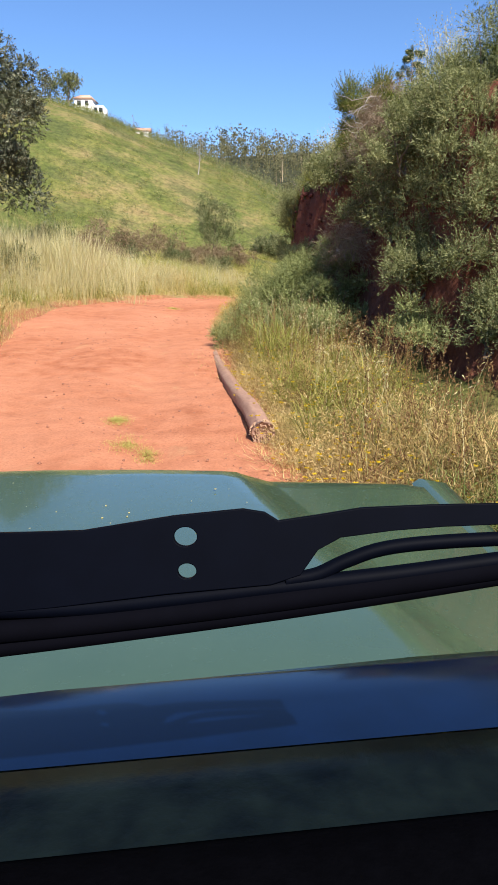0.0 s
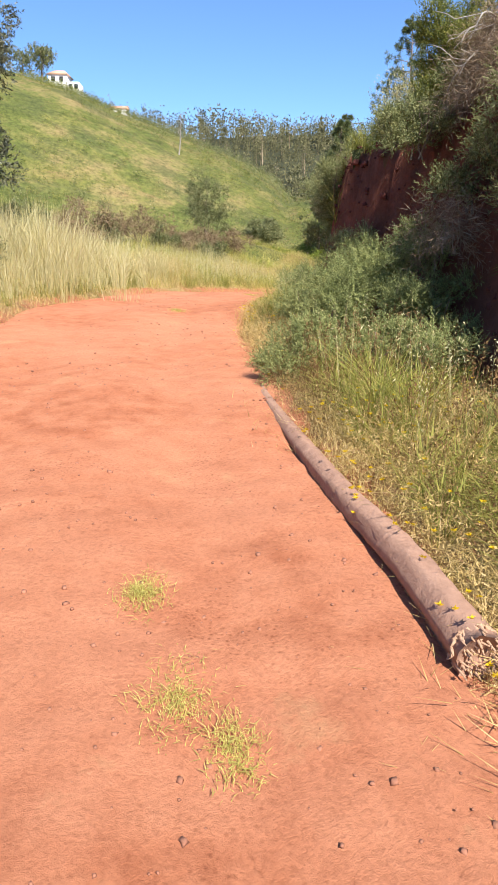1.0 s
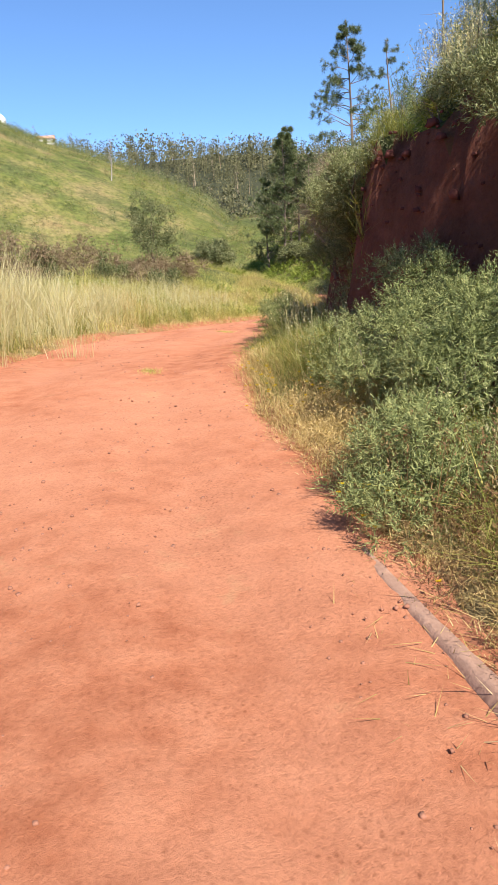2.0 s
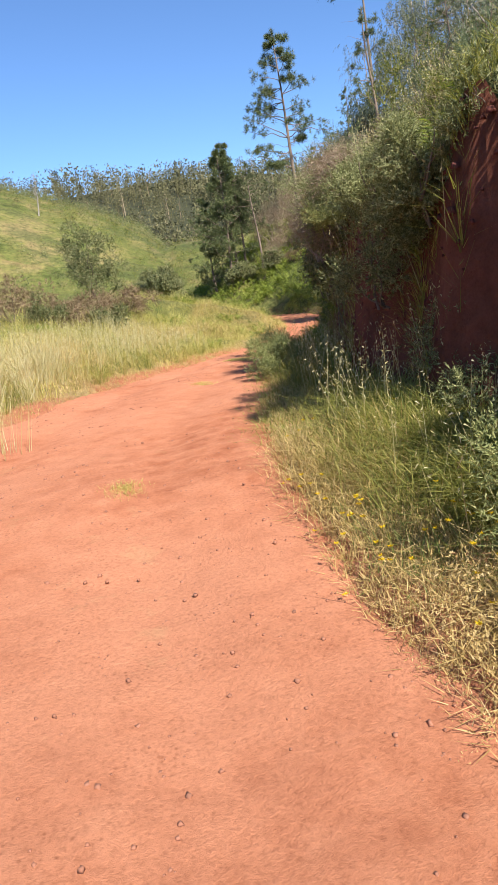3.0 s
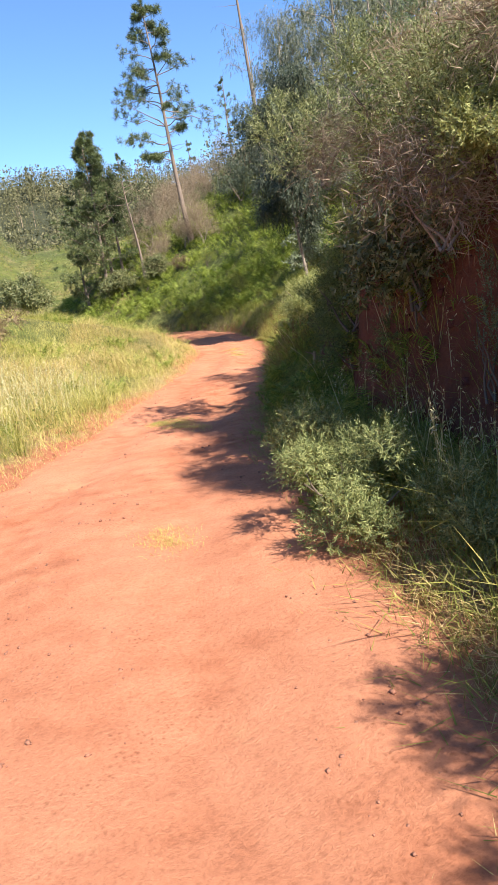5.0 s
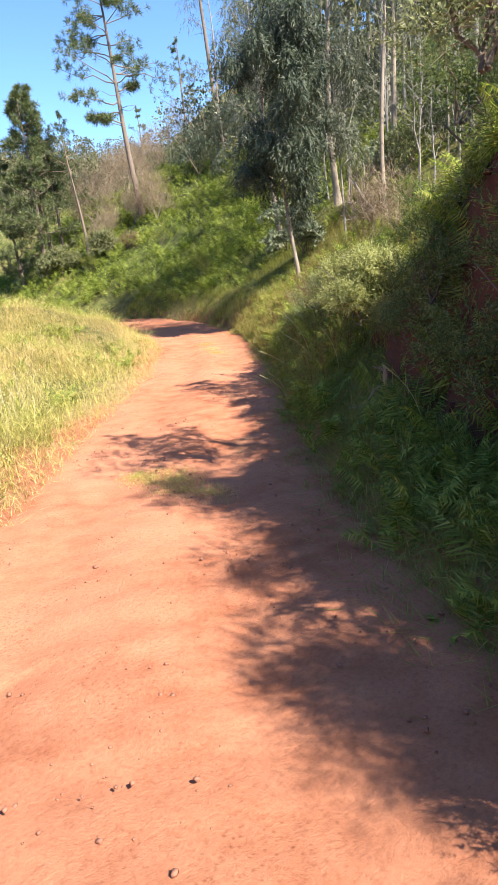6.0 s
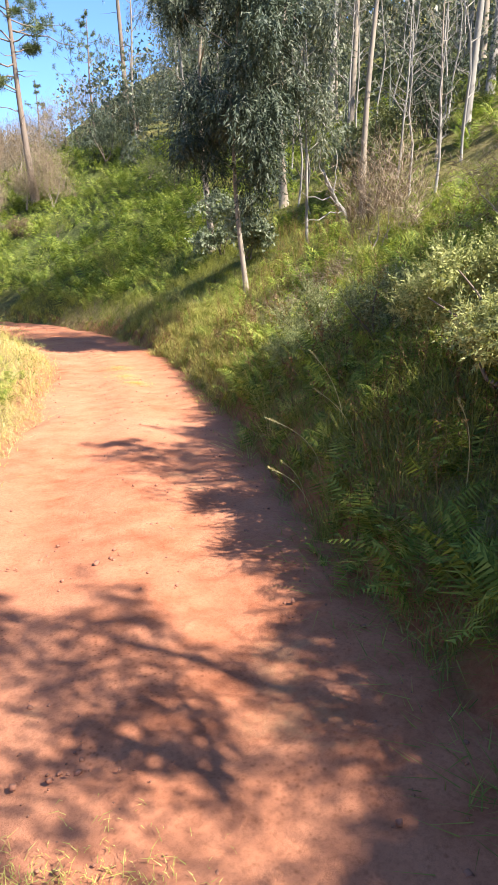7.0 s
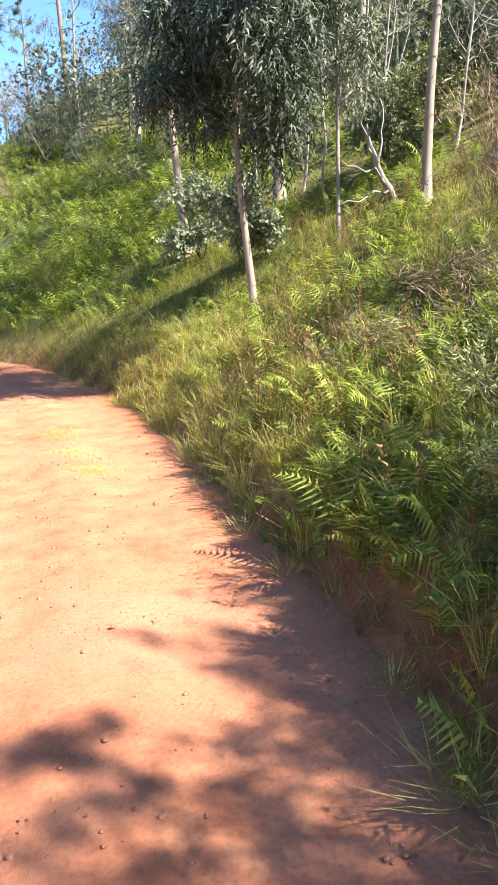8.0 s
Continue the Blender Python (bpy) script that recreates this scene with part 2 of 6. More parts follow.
def ground_material():
    """Red earth where it is steep, darkened for the bank's shade; grass and litter where it is not."""
    m, nt, bsdf = nodes_of("earth_and_grass")
    c, fine, mid = soil_colours(nt)
    soil = c
    # the cut bank's shade is put into the colour: steep earth goes dark maroon
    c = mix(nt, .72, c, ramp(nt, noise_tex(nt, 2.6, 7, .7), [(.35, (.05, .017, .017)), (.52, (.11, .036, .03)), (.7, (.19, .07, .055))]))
    geo = nt.nodes.new("ShaderNodeNewGeometry")
    sep = nt.nodes.new("ShaderNodeSeparateXYZ")
    nt.links.new(geo.outputs["True Normal"], sep.inputs[0])
    g1, g2 = noise_tex(nt, .14, 8, .68), noise_tex(nt, 1.6, 7, .72)
    mp = nt.nodes.new("ShaderNodeMapping")
    mp.inputs["Rotation"].default_value = (0, 0, .5)
    mp.inputs["Scale"].default_value = (.35, 1.0, 2.2)
    nt.links.new(geo.outputs["Position"], mp.inputs["Vector"])
    streak = noise_tex(nt, .12, 7, .7, mp.outputs[0])
    green = ramp(nt, g1, [(.30, (.058, .072, .024)), (.42, (.105, .122, .034)), (.54, (.165, .165, .050)), (.66, (.235, .20, .082))])
    green = mix(nt, ramp(nt, streak, [(.45, (0, 0, 0)), (.58, (.85, .85, .85))]), green, mix(nt, ramp(nt, g1, [(.42, (0, 0, 0)), (.6, (1, 1, 1))]), (.13, .15, .042), (.27, .205, .095)))
    # terraces and goat paths follow the contours
    tilt = nt.nodes.new("ShaderNodeMapping")
    tilt.inputs["Rotation"].default_value = (0, -.37, 0)
    nt.links.new(geo.outputs["Position"], tilt.inputs["Vector"])
    cm = nt.nodes.new("ShaderNodeMapping")
    cm.inputs["Scale"].default_value = (.16, .12, .75)
    nt.links.new(tilt.outputs[0], cm.inputs["Vector"])
    terrace = noise_tex(nt, .5, 8, .7, cm.outputs[0])
    green = mix(nt, ramp(nt, terrace, [(.40, (.7, .7, .7)), (.50, (0, 0, 0))]), green, (.085, .098, .038))
    green = mix(nt, ramp(nt, terrace, [(.56, (0, 0, 0)), (.68, (.7, .7, .7))]), green, (.25, .17, .085))
    green = mix(nt, .85, green, ramp(nt, g2, [(.3, (.30, .34, .30)), (.52, (.9, .9, .9)), (.75, (1.35, 1.28, 1.1))]), "MULTIPLY")
    # trodden straw and bare earth beside the track
    at = nt.nodes.new("ShaderNodeAttribute")
    at.attribute_name = "verge"
    worn = maths(nt, "ADD", at.outputs["Fac"], maths(nt, "MULTIPLY", maths(nt, "SUBTRACT", g2, .5), .9))
    green = mix(nt, ramp(nt, worn, [(.30, (0, 0, 0)), (.62, (1, 1, 1))]), green, ramp(nt, noise_tex(nt, 9, 6, .7), [(.3, (.20, .145, .06)), (.6, (.40, .30, .14))]))
    green = mix(nt, ramp(nt, worn, [(.80, (0, 0, 0)), (1.0, (1, 1, 1))]), green, soil)
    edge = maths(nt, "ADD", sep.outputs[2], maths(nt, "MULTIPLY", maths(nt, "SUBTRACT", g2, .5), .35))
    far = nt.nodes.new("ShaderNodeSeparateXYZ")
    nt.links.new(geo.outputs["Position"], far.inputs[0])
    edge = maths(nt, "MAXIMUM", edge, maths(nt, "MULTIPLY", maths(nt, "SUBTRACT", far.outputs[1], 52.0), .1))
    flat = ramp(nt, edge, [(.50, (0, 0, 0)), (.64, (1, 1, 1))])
    # the ground turns darker beyond y 225, where the far woods stand
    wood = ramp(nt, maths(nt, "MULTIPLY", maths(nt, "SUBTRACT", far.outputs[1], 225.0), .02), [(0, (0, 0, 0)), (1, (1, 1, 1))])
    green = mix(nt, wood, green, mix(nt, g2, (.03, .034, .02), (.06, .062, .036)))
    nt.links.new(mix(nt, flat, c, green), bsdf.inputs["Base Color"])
    bsdf.inputs["Roughness"].default_value, bsdf.inputs["Specular IOR Level"].default_value = .95, .1
    bump(nt, bsdf, maths(nt, "ADD", maths(nt, "ADD", fine, maths(nt, "MULTIPLY", mid, 3.0)), maths(nt, "MULTIPLY", noise_tex(nt, .45, 6, .65), 14.0)), .9, .05)
    return m


M_ROAD, M_GROUND = road_material(), ground_material()
# clods take the same shade-darkened red as the steep bank
M_CLOD = solid("shaded_earth_clods", (.12, .042, .034), .95, 0, .45, 5, .02, .1)
M_STONE = solid("red_stone", (.27, .115, .07), .9, 0, .35, 20, .004)
M_DRYGRASS = leaf_material("dry_grass", [(.12, (.35, .25, .085)), (.45, (.55, .40, .165)), (.75, (.66, .49, .24)), (.95, (.71, .58, .38))], .35, .6)
M_GRASS = leaf_material("green_grass", [(.12, (0.066, 0.104, 0.024)), (.45, (0.149, 0.189, 0.048)), (.75, (0.231, 0.256, 0.08)), (.95, (0.33, 0.317, 0.16))], .35, .6)
M_MEADOW = leaf_material("meadow_grass", [(.12, (.32, .30, .085)), (.45, (.50, .44, .125)), (.75, (.64, .55, .19)), (.95, (.74, .67, .34))], .4, .6)
# darker copy of the green grass, with shade put into its colour
M_SHADEGRASS = leaf_material("shaded_grass", [(.12, (0.0495, 0.0726, 0.0216)), (.5, (0.119, 0.15, 0.0468)), (.8, (0.198, 0.212, 0.0792)), (.97, (0.297, 0.275, 0.158))], .4, .8)
M_SLOPEGRASS = leaf_material("slope_grass", [(.12, (0.123, 0.148, 0.034)), (.45, (0.258, 0.265, 0.0601)), (.75, (0.403, 0.372, 0.097)), (.97, (0.56, 0.449, 0.194))], .42, .8)
M_OAT = leaf_material("oat_heads", [(.1, (.41, .345, .145)), (.5, (.57, .50, .255)), (.9, (.69, .64, .44))], .35, .6)
M_WEED = leaf_material("brown_weeds", [(.1, (0.0884, 0.0429, 0.0216)), (.45, (0.184, 0.099, 0.0432)), (.75, (0.286, 0.178, 0.0792)), (.95, (0.204, 0.224, 0.0576))], .25, .7)
M_YELLOW = leaf_material("yellow_petals", [(.1, (0.51, 0.317, 0.0072)), (.9, (0.646, 0.475, 0.0216))], .3, 2)
M_FERN = leaf_material("bracken", [(.12, (.066, .108, .019)), (.45, (.20, .26, .042)), (.75, (.37, .395, .078)), (.96, (.50, .42, .145))], .42, .35)
M_FEATHER = leaf_material("feathery_leaves", [(.12, (.060, .075, .026)), (.45, (.175, .190, .076)), (.75, (.36, .37, .175)), (.96, (.58, .53, .31))], .32, .9)
M_BLUEGREEN = leaf_material("blue_green_leaves", [(.12, (.085, .110, .040)), (.45, (.228, .260, .098)), (.75, (.395, .405, .165)), (.96, (.54, .50, .25))], .32, .9)
M_SOFT = leaf_material("soft_green_leaves", [(.12, (.045, .065, .022)), (.45, (.125, .165, .055)), (.75, (.25, .29, .105)), (.96, (.40, .40, .19))], .35, .9)
M_PLUME = leaf_material("grey_green_heath", [(.12, (0.077, 0.104, 0.056)), (.5, (0.165, 0.207, 0.112)), (.95, (0.286, 0.317, 0.224))], .4, .9)
M_HEATH = leaf_material("yellow_green_heath", [(.12, (.06, .078, .02)), (.40, (.14, .165, .04)), (.70, (.28, .28, .068)), (.92, (.44, .34, .11))], .4, .9)
M_BROAD = leaf_material("olive_leaves", [(.12, (0.056, 0.0714, 0.0252)), (.45, (0.14, 0.158, 0.0601)), (.75, (0.263, 0.255, 0.112)), (.96, (0.448, 0.367, 0.213))], .25, 1.2, .5, .35)
M_GUM = leaf_material("gum_leaves", [(.12, (0.0246, 0.0367, 0.0233)), (.45, (0.0538, 0.0714, 0.0446)), (.75, (0.112, 0.128, 0.0825)), (.96, (0.269, 0.255, 0.194))], .18, 1.0, .5, .25)
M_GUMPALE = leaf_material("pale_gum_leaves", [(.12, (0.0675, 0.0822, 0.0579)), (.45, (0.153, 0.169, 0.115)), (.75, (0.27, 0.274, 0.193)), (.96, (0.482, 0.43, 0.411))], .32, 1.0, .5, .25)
M_GORSE = leaf_material("gorse_spines", [(.12, (.13, .15, .045)), (.45, (.34, .35, .13)), (.75, (.50, .485, .20)), (.96, (.62, .56, .28))], .4, .9)
M_EVERGREEN = leaf_material("dark_evergreen_leaves", [(.12, (.035, .045, .024)), (.45, (.095, .105, .06)), (.75, (.19, .19, .12)), (.96, (.36, .34, .25))], .15, 1.2, .45, .4)
M_SILVER = leaf_material("silver_leaves", [(.12, (.10, .125, .065)), (.5, (.22, .25, .145)), (.9, (.40, .42, .33))], .25, 1.5, .55, .2)
M_PINE = leaf_material("pine_needles", [(.12, (.042, .062, .028)), (.45, (.098, .125, .05)), (.75, (.18, .20, .078)), (.96, (.29, .28, .115))], .2, .8, .5, .3)
M_DEAD = leaf_material("dead_twigs", [(.12, (.143, .096, .062)), (.45, (.26, .185, .125)), (.75, (.37, .285, .20)), (.96, (.45, .38, .30))], .15, .9)
M_RUST = leaf_material("rusty_bracken", [(.12, (.10, .062, .034)), (.45, (.20, .135, .078)), (.75, (.31, .225, .14)), (.96, (.27, .25, .12))], .2, .8)
M_PINEBARK = bark("pine_bark", (.09, .062, .047), (.27, .20, .155))
M_GUMBARK = bark("gum_bark", (.14, .10, .072), (.38, .31, .24), (5, 5, .7), .008)
M_GREYBARK = bark("grey_bark", (.13, .11, .09), (.38, .34, .30), (6, 6, 1), .008)
M_LOGBARK = bark("log_bark", (.19, .095, .06), (.44, .26, .185), (5, 5, 1.5), .02)
M_SPLINTER = bark("splintered_wood", (.22, .10, .06), (.62, .40, .26), (9, 9, 2), .02)
M_FARLEAF = leaf_material("far_wood_leaves", [(.12, (.080, .080, .040)), (.45, (.135, .130, .066)), (.75, (.19, .172, .092)), (.96, (.27, .22, .14))], .12, .035, .8, .05)
M_WALL = solid("white_render", (.78, .76, .72), .8, 0, .06, 2)
M_TILE = solid("clay_roof", (.52, .31, .23), .8, 0, .2, 3)
M_DARKGLASS = solid("dark_glass", (.03, .035, .04), .1, 0, .1, 2)
M_GREYWALL = solid("grey_render", (.38, .37, .35), .85, 0, .15, 1)
M_BLEACHED = bark("bleached_wood", (.28, .24, .20), (.52, .48, .42), (6, 6, 2), .004)
M_STEM = bark("shrub_stem_bark", (.07, .05, .035), (.20, .15, .11), (8, 8, 2), .004)
# ---- building kit ----
class Geo:
    """Gathers triangles and quads, and makes one mesh of them."""

    def __init__(self):
        self.v, self.f, self.n = [], [], 0

    def add(self, v, f):
        self.v.append(np.asarray(v, np.float32))
        for part in (f if isinstance(f, tuple) else (f,)):
            self.f.append(np.asarray(part, np.int64) + self.n)
        self.n += len(v)
        return self

    def mesh(self, name, material, flat=True):
        v = np.concatenate(self.v)
        f = np.concatenate([a.ravel() for a in self.f]).astype(np.int32)
        size = np.concatenate([np.full(len(a), a.shape[1]) for a in self.f])
        me = bpy.data.meshes.new(name)
        me.vertices.add(len(v))
        me.vertices.foreach_set("co", v.ravel())
        me.loops.add(len(f))
        me.loops.foreach_set("vertex_index", f)
        me.polygons.add(len(size))
        me.polygons.foreach_set("loop_start", (np.cumsum(size) - size).astype(np.int32))
        if not flat:
            me.polygons.foreach_set("use_smooth", np.ones(len(size), bool))
        me.update(calc_edges=True)
        me.materials.append(material)
        return me


def unit(v):
    return v / np.maximum(np.linalg.norm(v, axis=-1, keepdims=True), 1e-9)


def scattered(rng, n):
    return unit(rng.normal(size=(n, 3)))


def leaf_quads(base, way, length, width, rng, droop=0.0, face=None):
    """A small pointed leaf for each base, along way."""
    n = len(base)
    way = unit(way)
    side = unit(np.cross(way, scattered(rng, n) if face is None else face + scattered(rng, n) * .55))
    length, width = np.broadcast_to(length, n)[:, None], np.broadcast_to(width, n)[:, None]
    tip = base + way * length
    tip[:, 2] -= droop * length[:, 0]
    v = np.stack([base + side * width * .5, tip, base + way * length * .2 - side * width * .5], 1).reshape(-1, 3)
    return v, np.arange(n * 3).reshape(n, 3)


def blade_quads(base, height_, width, rng, bend=.35, lean=None):
    """Grass blades that bend over."""
    n = len(base)
    a = rng.uniform(0, 6.283, n)
    out = np.stack([np.cos(a), np.sin(a), np.zeros(n)], 1)
    if lean is not None:
        out = unit(out + lean)
    side = np.stack([-out[:, 1], out[:, 0], np.zeros(n)], 1)
    a2 = rng.uniform(-.9, .9, n)
    side = unit(side + out * a2[:, None])
    h, w = np.broadcast_to(height_, n)[:, None], np.broadcast_to(width, n)[:, None]
    b = bend * rng.uniform(.3, 1.5, (n, 1)) * h
    up = np.array([0, 0, 1.0])
    m = base + up * h * .58 + out * b * .35
    t = base + up * h * (1 - .25 * (b / h)) + out * b
    v = np.stack([base - side * w / 2, base + side * w / 2, m + (t - m) * .12, m - side * w * .5, m + side * w * .5, t], 1).reshape(-1, 3)
    return v, np.arange(n * 6).reshape(-1, 3)


def tube(points, radii, sides=7):
    """A tapered, rounded limb along points."""
    p, r = np.asarray(points, float), np.asarray(radii, float)
    t = unit(np.gradient(p, axis=0))
    ref = np.where(np.abs(t[:, 2:3]) > .9, [[1.0, 0, 0]], [[0, 0, 1.0]])
    u = unit(np.cross(t, ref))
    for i in range(1, len(u)):
        u[i] = unit(u[i - 1] - t[i] * np.dot(u[i - 1], t[i]))
    w = np.cross(t, u)
    a = np.arange(sides) * 2 * math.pi / sides
    ring = p[:, None] + r[:, None, None] * (u[:, None] * np.cos(a)[None, :, None] + w[:, None] * np.sin(a)[None, :, None])
    v = ring.reshape(-1, 3)
    f = []
    for i in range(len(p) - 1):
        for j in range(sides):
            k = (j + 1) % sides
            f.append((i * sides + j, i * sides + k, (i + 1) * sides + k, (i + 1) * sides + j))
    for e in (0, len(p) - 1):
        for j in range(1, sides - 1, 2):
            f.append((e * sides, e * sides + j, e * sides + j + 1, e * sides + (j + 2) % sides))
    return v, np.array(f)


def bent(rng, a, b, n=7, sway=.08):
    """A crooked line from a to b."""
    a, b = np.asarray(a, float), np.asarray(b, float)
    u = np.linspace(0, 1, n)[:, None]
    off = np.cumsum(rng.normal(size=(n, 3)), 0)
    off = off - off[0] - u * (off[-1] - off[0])
    return a + (b - a) * u + off * sway * np.linalg.norm(b - a) / math.sqrt(n)


def link(name, me, parent=None, label=""):
    ob = new(name, me)
    if parent:
        ob.parent = parent
    if label:
        ob["label"] = label
    return ob


def holder(name, x, y, z, label, category, group=""):
    ob = new(name)
    ob.empty_display_size = .2
    ob.location = (x, y, z)
    return tagged(ob, label, category, group)


def sprigs(g, rng, at, way, length, k, leaflet, width, spread=.9, droop=0.0, face=None):
    """Twigs set with leaflets on both sides."""
    n = len(at)
    way = unit(way)
    side = unit(np.cross(way, scattered(rng, n)))
    length = np.broadcast_to(length, n)
    for j in range(k):
        u = (j + .5) / k
        b = at + way * (length * u)[:, None]
        b[:, 2] -= droop * length * u * u
        s = side if j % 2 else -side
        d = way * .7 + s * spread + rng.normal(size=(n, 3)) * .45
        d[:, 2] -= droop * .5
        g.add(*leaf_quads(b, d, leaflet * rng.uniform(.6, 1.25, n) * (1.15 - .5 * u), width, rng, droop * .3, face))


def lumps(rng, radius, n, squash=.8, low=-.25):
    """Centres and sizes of the clumps that make a crown of that radius (x, y, z)."""
    r = np.asarray(radius, float)
    d = scattered(rng, n * 3)
    d = d[d[:, 2] > low][:n]
    c = d * r * rng.uniform(.45, .98, (len(d), 1))
    s = rng.uniform(.15, .33, len(d)) * r.mean()
    return c, s, squash


def crown_points(rng, radius, n_lumps, n, low=-.3, inner=.25):
    c, s, q = lumps(rng, radius, n_lumps, low=low)
    i = rng.randint(0, len(c), n)
    d = scattered(rng, n)
    d[:, 2] = np.where(d[:, 2] < -.75, -d[:, 2], d[:, 2])
    rr = np.where(rng.rand(n) < inner, rng.uniform(.2, .8, n), rng.uniform(.75, 1.08, n))
    p = c[i] + d * (s[i] * rr)[:, None] * [1, 1, q]
    return p, d


def stems(rng, radius, n, r0, g, z0=-.05):
    for _ in range(n):
        d = scattered(rng, 1)[0]
        end = d * np.asarray(radius) * .75
        end[2] = abs(end[2]) * .9 + .1 * radius[2]
        p = bent(rng, (rng.uniform(-.08, .08), rng.uniform(-.08, .08), z0 - radius[2] * .5), end, 6, .12)
        g.add(*tube(p, np.linspace(r0, r0 * .2, 6), 5))


KINDS = {  # sprig length, leaflets, leaflet length and width, spread, droop, lift of the tips
    "feather": (.10, .25, 12, .052, .0098, .60, .05, .7),
    "fine": (.07, .18, 13, .042, .0090, .8, .05, .5),
    "bluish": (.08, .19, 14, .042, .0080, .8, .04, .6),
    "soft": (.08, .20, 13, .040, .0085, .75, .05, .6),
    "gorse": (.09, .22, 13, .040, .0125, .8, .04, .6),
    "evergreen": (.10, .24, 10, .085, .034, .9, .10, .4),
    "heath": (.12, .30, 18, .032, .013, .5, .0, 1.3),
    "broad": (.12, .28, 9, .075, .032, .9, .10, .4),
    "gum": (.20, .42, 10, .13, .024, .5, .30, -1.1),
    "silver": (.15, .30, 8, .10, .055, .8, .10, .4),
    "rust": (.20, .42, 12, .085, .024, .9, .35, .3),
    "far": (.18, .36, 9, .11, .046, .9, .10, .4),
    "plume": (.12, .25, 20, .03, .009, .5, .0, 3.0),
    "straw": (.35, .75, 15, .05, .011, .40, .0, 2.2),
    "brush": (.6, 1.2, 13, .22, .009, .30, .0, 2.6),
    "dead": (.25, .55, 11, .14, .005, .75, .35, .2),
}


def bush(name, label, x, y, z, radius, kind, seed, n=900, category="bush", group="", twigs=None):
    """A shrub: stems, and a crown of lumps, looser inside."""
    rng = np.random.RandomState(seed)
    mats = {"feather": M_FEATHER, "fine": M_FEATHER, "bluish": M_BLUEGREEN, "heath": M_HEATH, "broad": M_BROAD, "gum": M_GUM, "silver": M_SILVER, "rust": M_RUST, "gorse": M_GORSE, "soft": M_SOFT, "evergreen": M_EVERGREEN, "far": M_BROAD, "dead": M_DEAD, "brush": M_DEAD, "straw": M_OAT, "plume": M_PLUME}
    h = holder(name, x, y, z, label, category, group)
    rad = np.asarray(radius, float)
    g = Geo()
    wood = []
    for _ in range(4):
        wood.append(Geo())
        stems(rng, rad, 1, .024 * rad.mean() ** .7, wood[-1])
    l0, l1, k, ll, lw, spread, droop, lift = KINDS[kind]
    p, d = crown_points(rng, rad, max(8, int(12 * rad.mean() ** .7) + 6), n, -.45)
    tip = d + np.array([0, 0, lift]) + rng.normal(size=d.shape) * .42
    sprigs(g, rng, p, tip, rng.uniform(l0, l1, n), k, ll, lw, spread, droop, d + [0, 0, .35])
    if kind != "dead":
        n = int(n * .6)
        q = scattered(rng, n) * rad * rng.uniform(.1, .52, (n, 1)) * [1, 1, .8]
        big = (.5 + .5 * min(rad.mean(), 1.6)) * (.45 if kind in ("straw", "plume", "heath", "brush", "rust") else 1)
        g.add(*leaf_quads(q, scattered(rng, len(q)), rng.uniform(.04, .08, len(q)) * big, .034 * big, rng))
    for gs in wood:
        link("stem", gs.mesh("stem", twigs or (M_STEM if kind not in ("dead", "brush") else M_GUMBARK)), h)
    link("foliage", g.mesh("foliage", mats[kind]), h)
    return h


def ground_at(x, y):
    return float(height(np.array([x]), np.array([y]))[0])

# ---- ground and road ----
def spaced(a, b, fine, lo, hi, grow=1.13):
    """Grid lines: fine between a and b, growing outwards to lo and hi."""
    out = list(np.arange(a, b, fine))
    s, p = fine, a
    left = []
    while p > lo:
        s *= grow
        p -= s
        left.append(p)
    s, p = fine, out[-1]
    while p < hi:
        s *= grow
        p += s
        out.append(p)
    return np.array(left[::-1] + out)


def sheet(xs, ys, zfun):
    X, Y = np.meshgrid(xs, ys)
    Z = zfun(X, Y)
    v = np.stack([X, Y, Z], -1).reshape(-1, 3)
    i = np.arange(len(ys) - 1)[:, None] * len(xs) + np.arange(len(xs) - 1)[None]
    i = i.ravel()
    return v, np.stack([i, i + 1, i + 1 + len(xs), i + len(xs)], 1)


gv, gf = sheet(spaced(-4.5, 12, .20, -3500, 3500, 1.12), spaced(2, 46, .25, -3000, 4000, 1.10), height)
ground = link("ground", Geo().add(gv, gf).mesh("ground", M_GROUND, flat=False))
gd, _, gk = road_frame(gv[:, 0], gv[:, 1])
gap = np.abs(gd) - half_at(LINE[gk, 1], gd)
mask = ground.data.attributes.new("verge", "FLOAT", "POINT")
mask.data.foreach_set("value", (smooth(2.0, .1, gap + .35 * wave(gv[:, 0], gv[:, 1], 1.1, 61)) * smooth(50, 44, gv[:, 1])).astype(np.float32))
tagged(ground, "red earth bank, grassy verges and green hills", "ground", kind="structure")


def road_height(x, y):
    """The road's running surface: ruts, a low crown, loose lumps."""
    x, y = np.ravel(x), np.ravel(y)
    d, zr, k = road_frame(x, y)
    half = half_at(LINE[k, 1], d)
    rut = -.035 * np.exp(-((np.abs(d) - .5 * half) / .28) ** 2) + .012 * np.exp(-(d / .4) ** 2)
    lump = .010 * wave(x, y, 1.3, 21) + .004 * wave(x, y, 5, 22) + .003 * np.abs(wave(x, y, 19, 23)) + .002 * wave(x, y, 41, 24)
    return zr + rut + lump - .01 - .10 * smooth(half + .1, half + .75, np.abs(d) + .18 * wave(x, y, 1.6, 25) + .1 * wave(x, y, 5, 26))


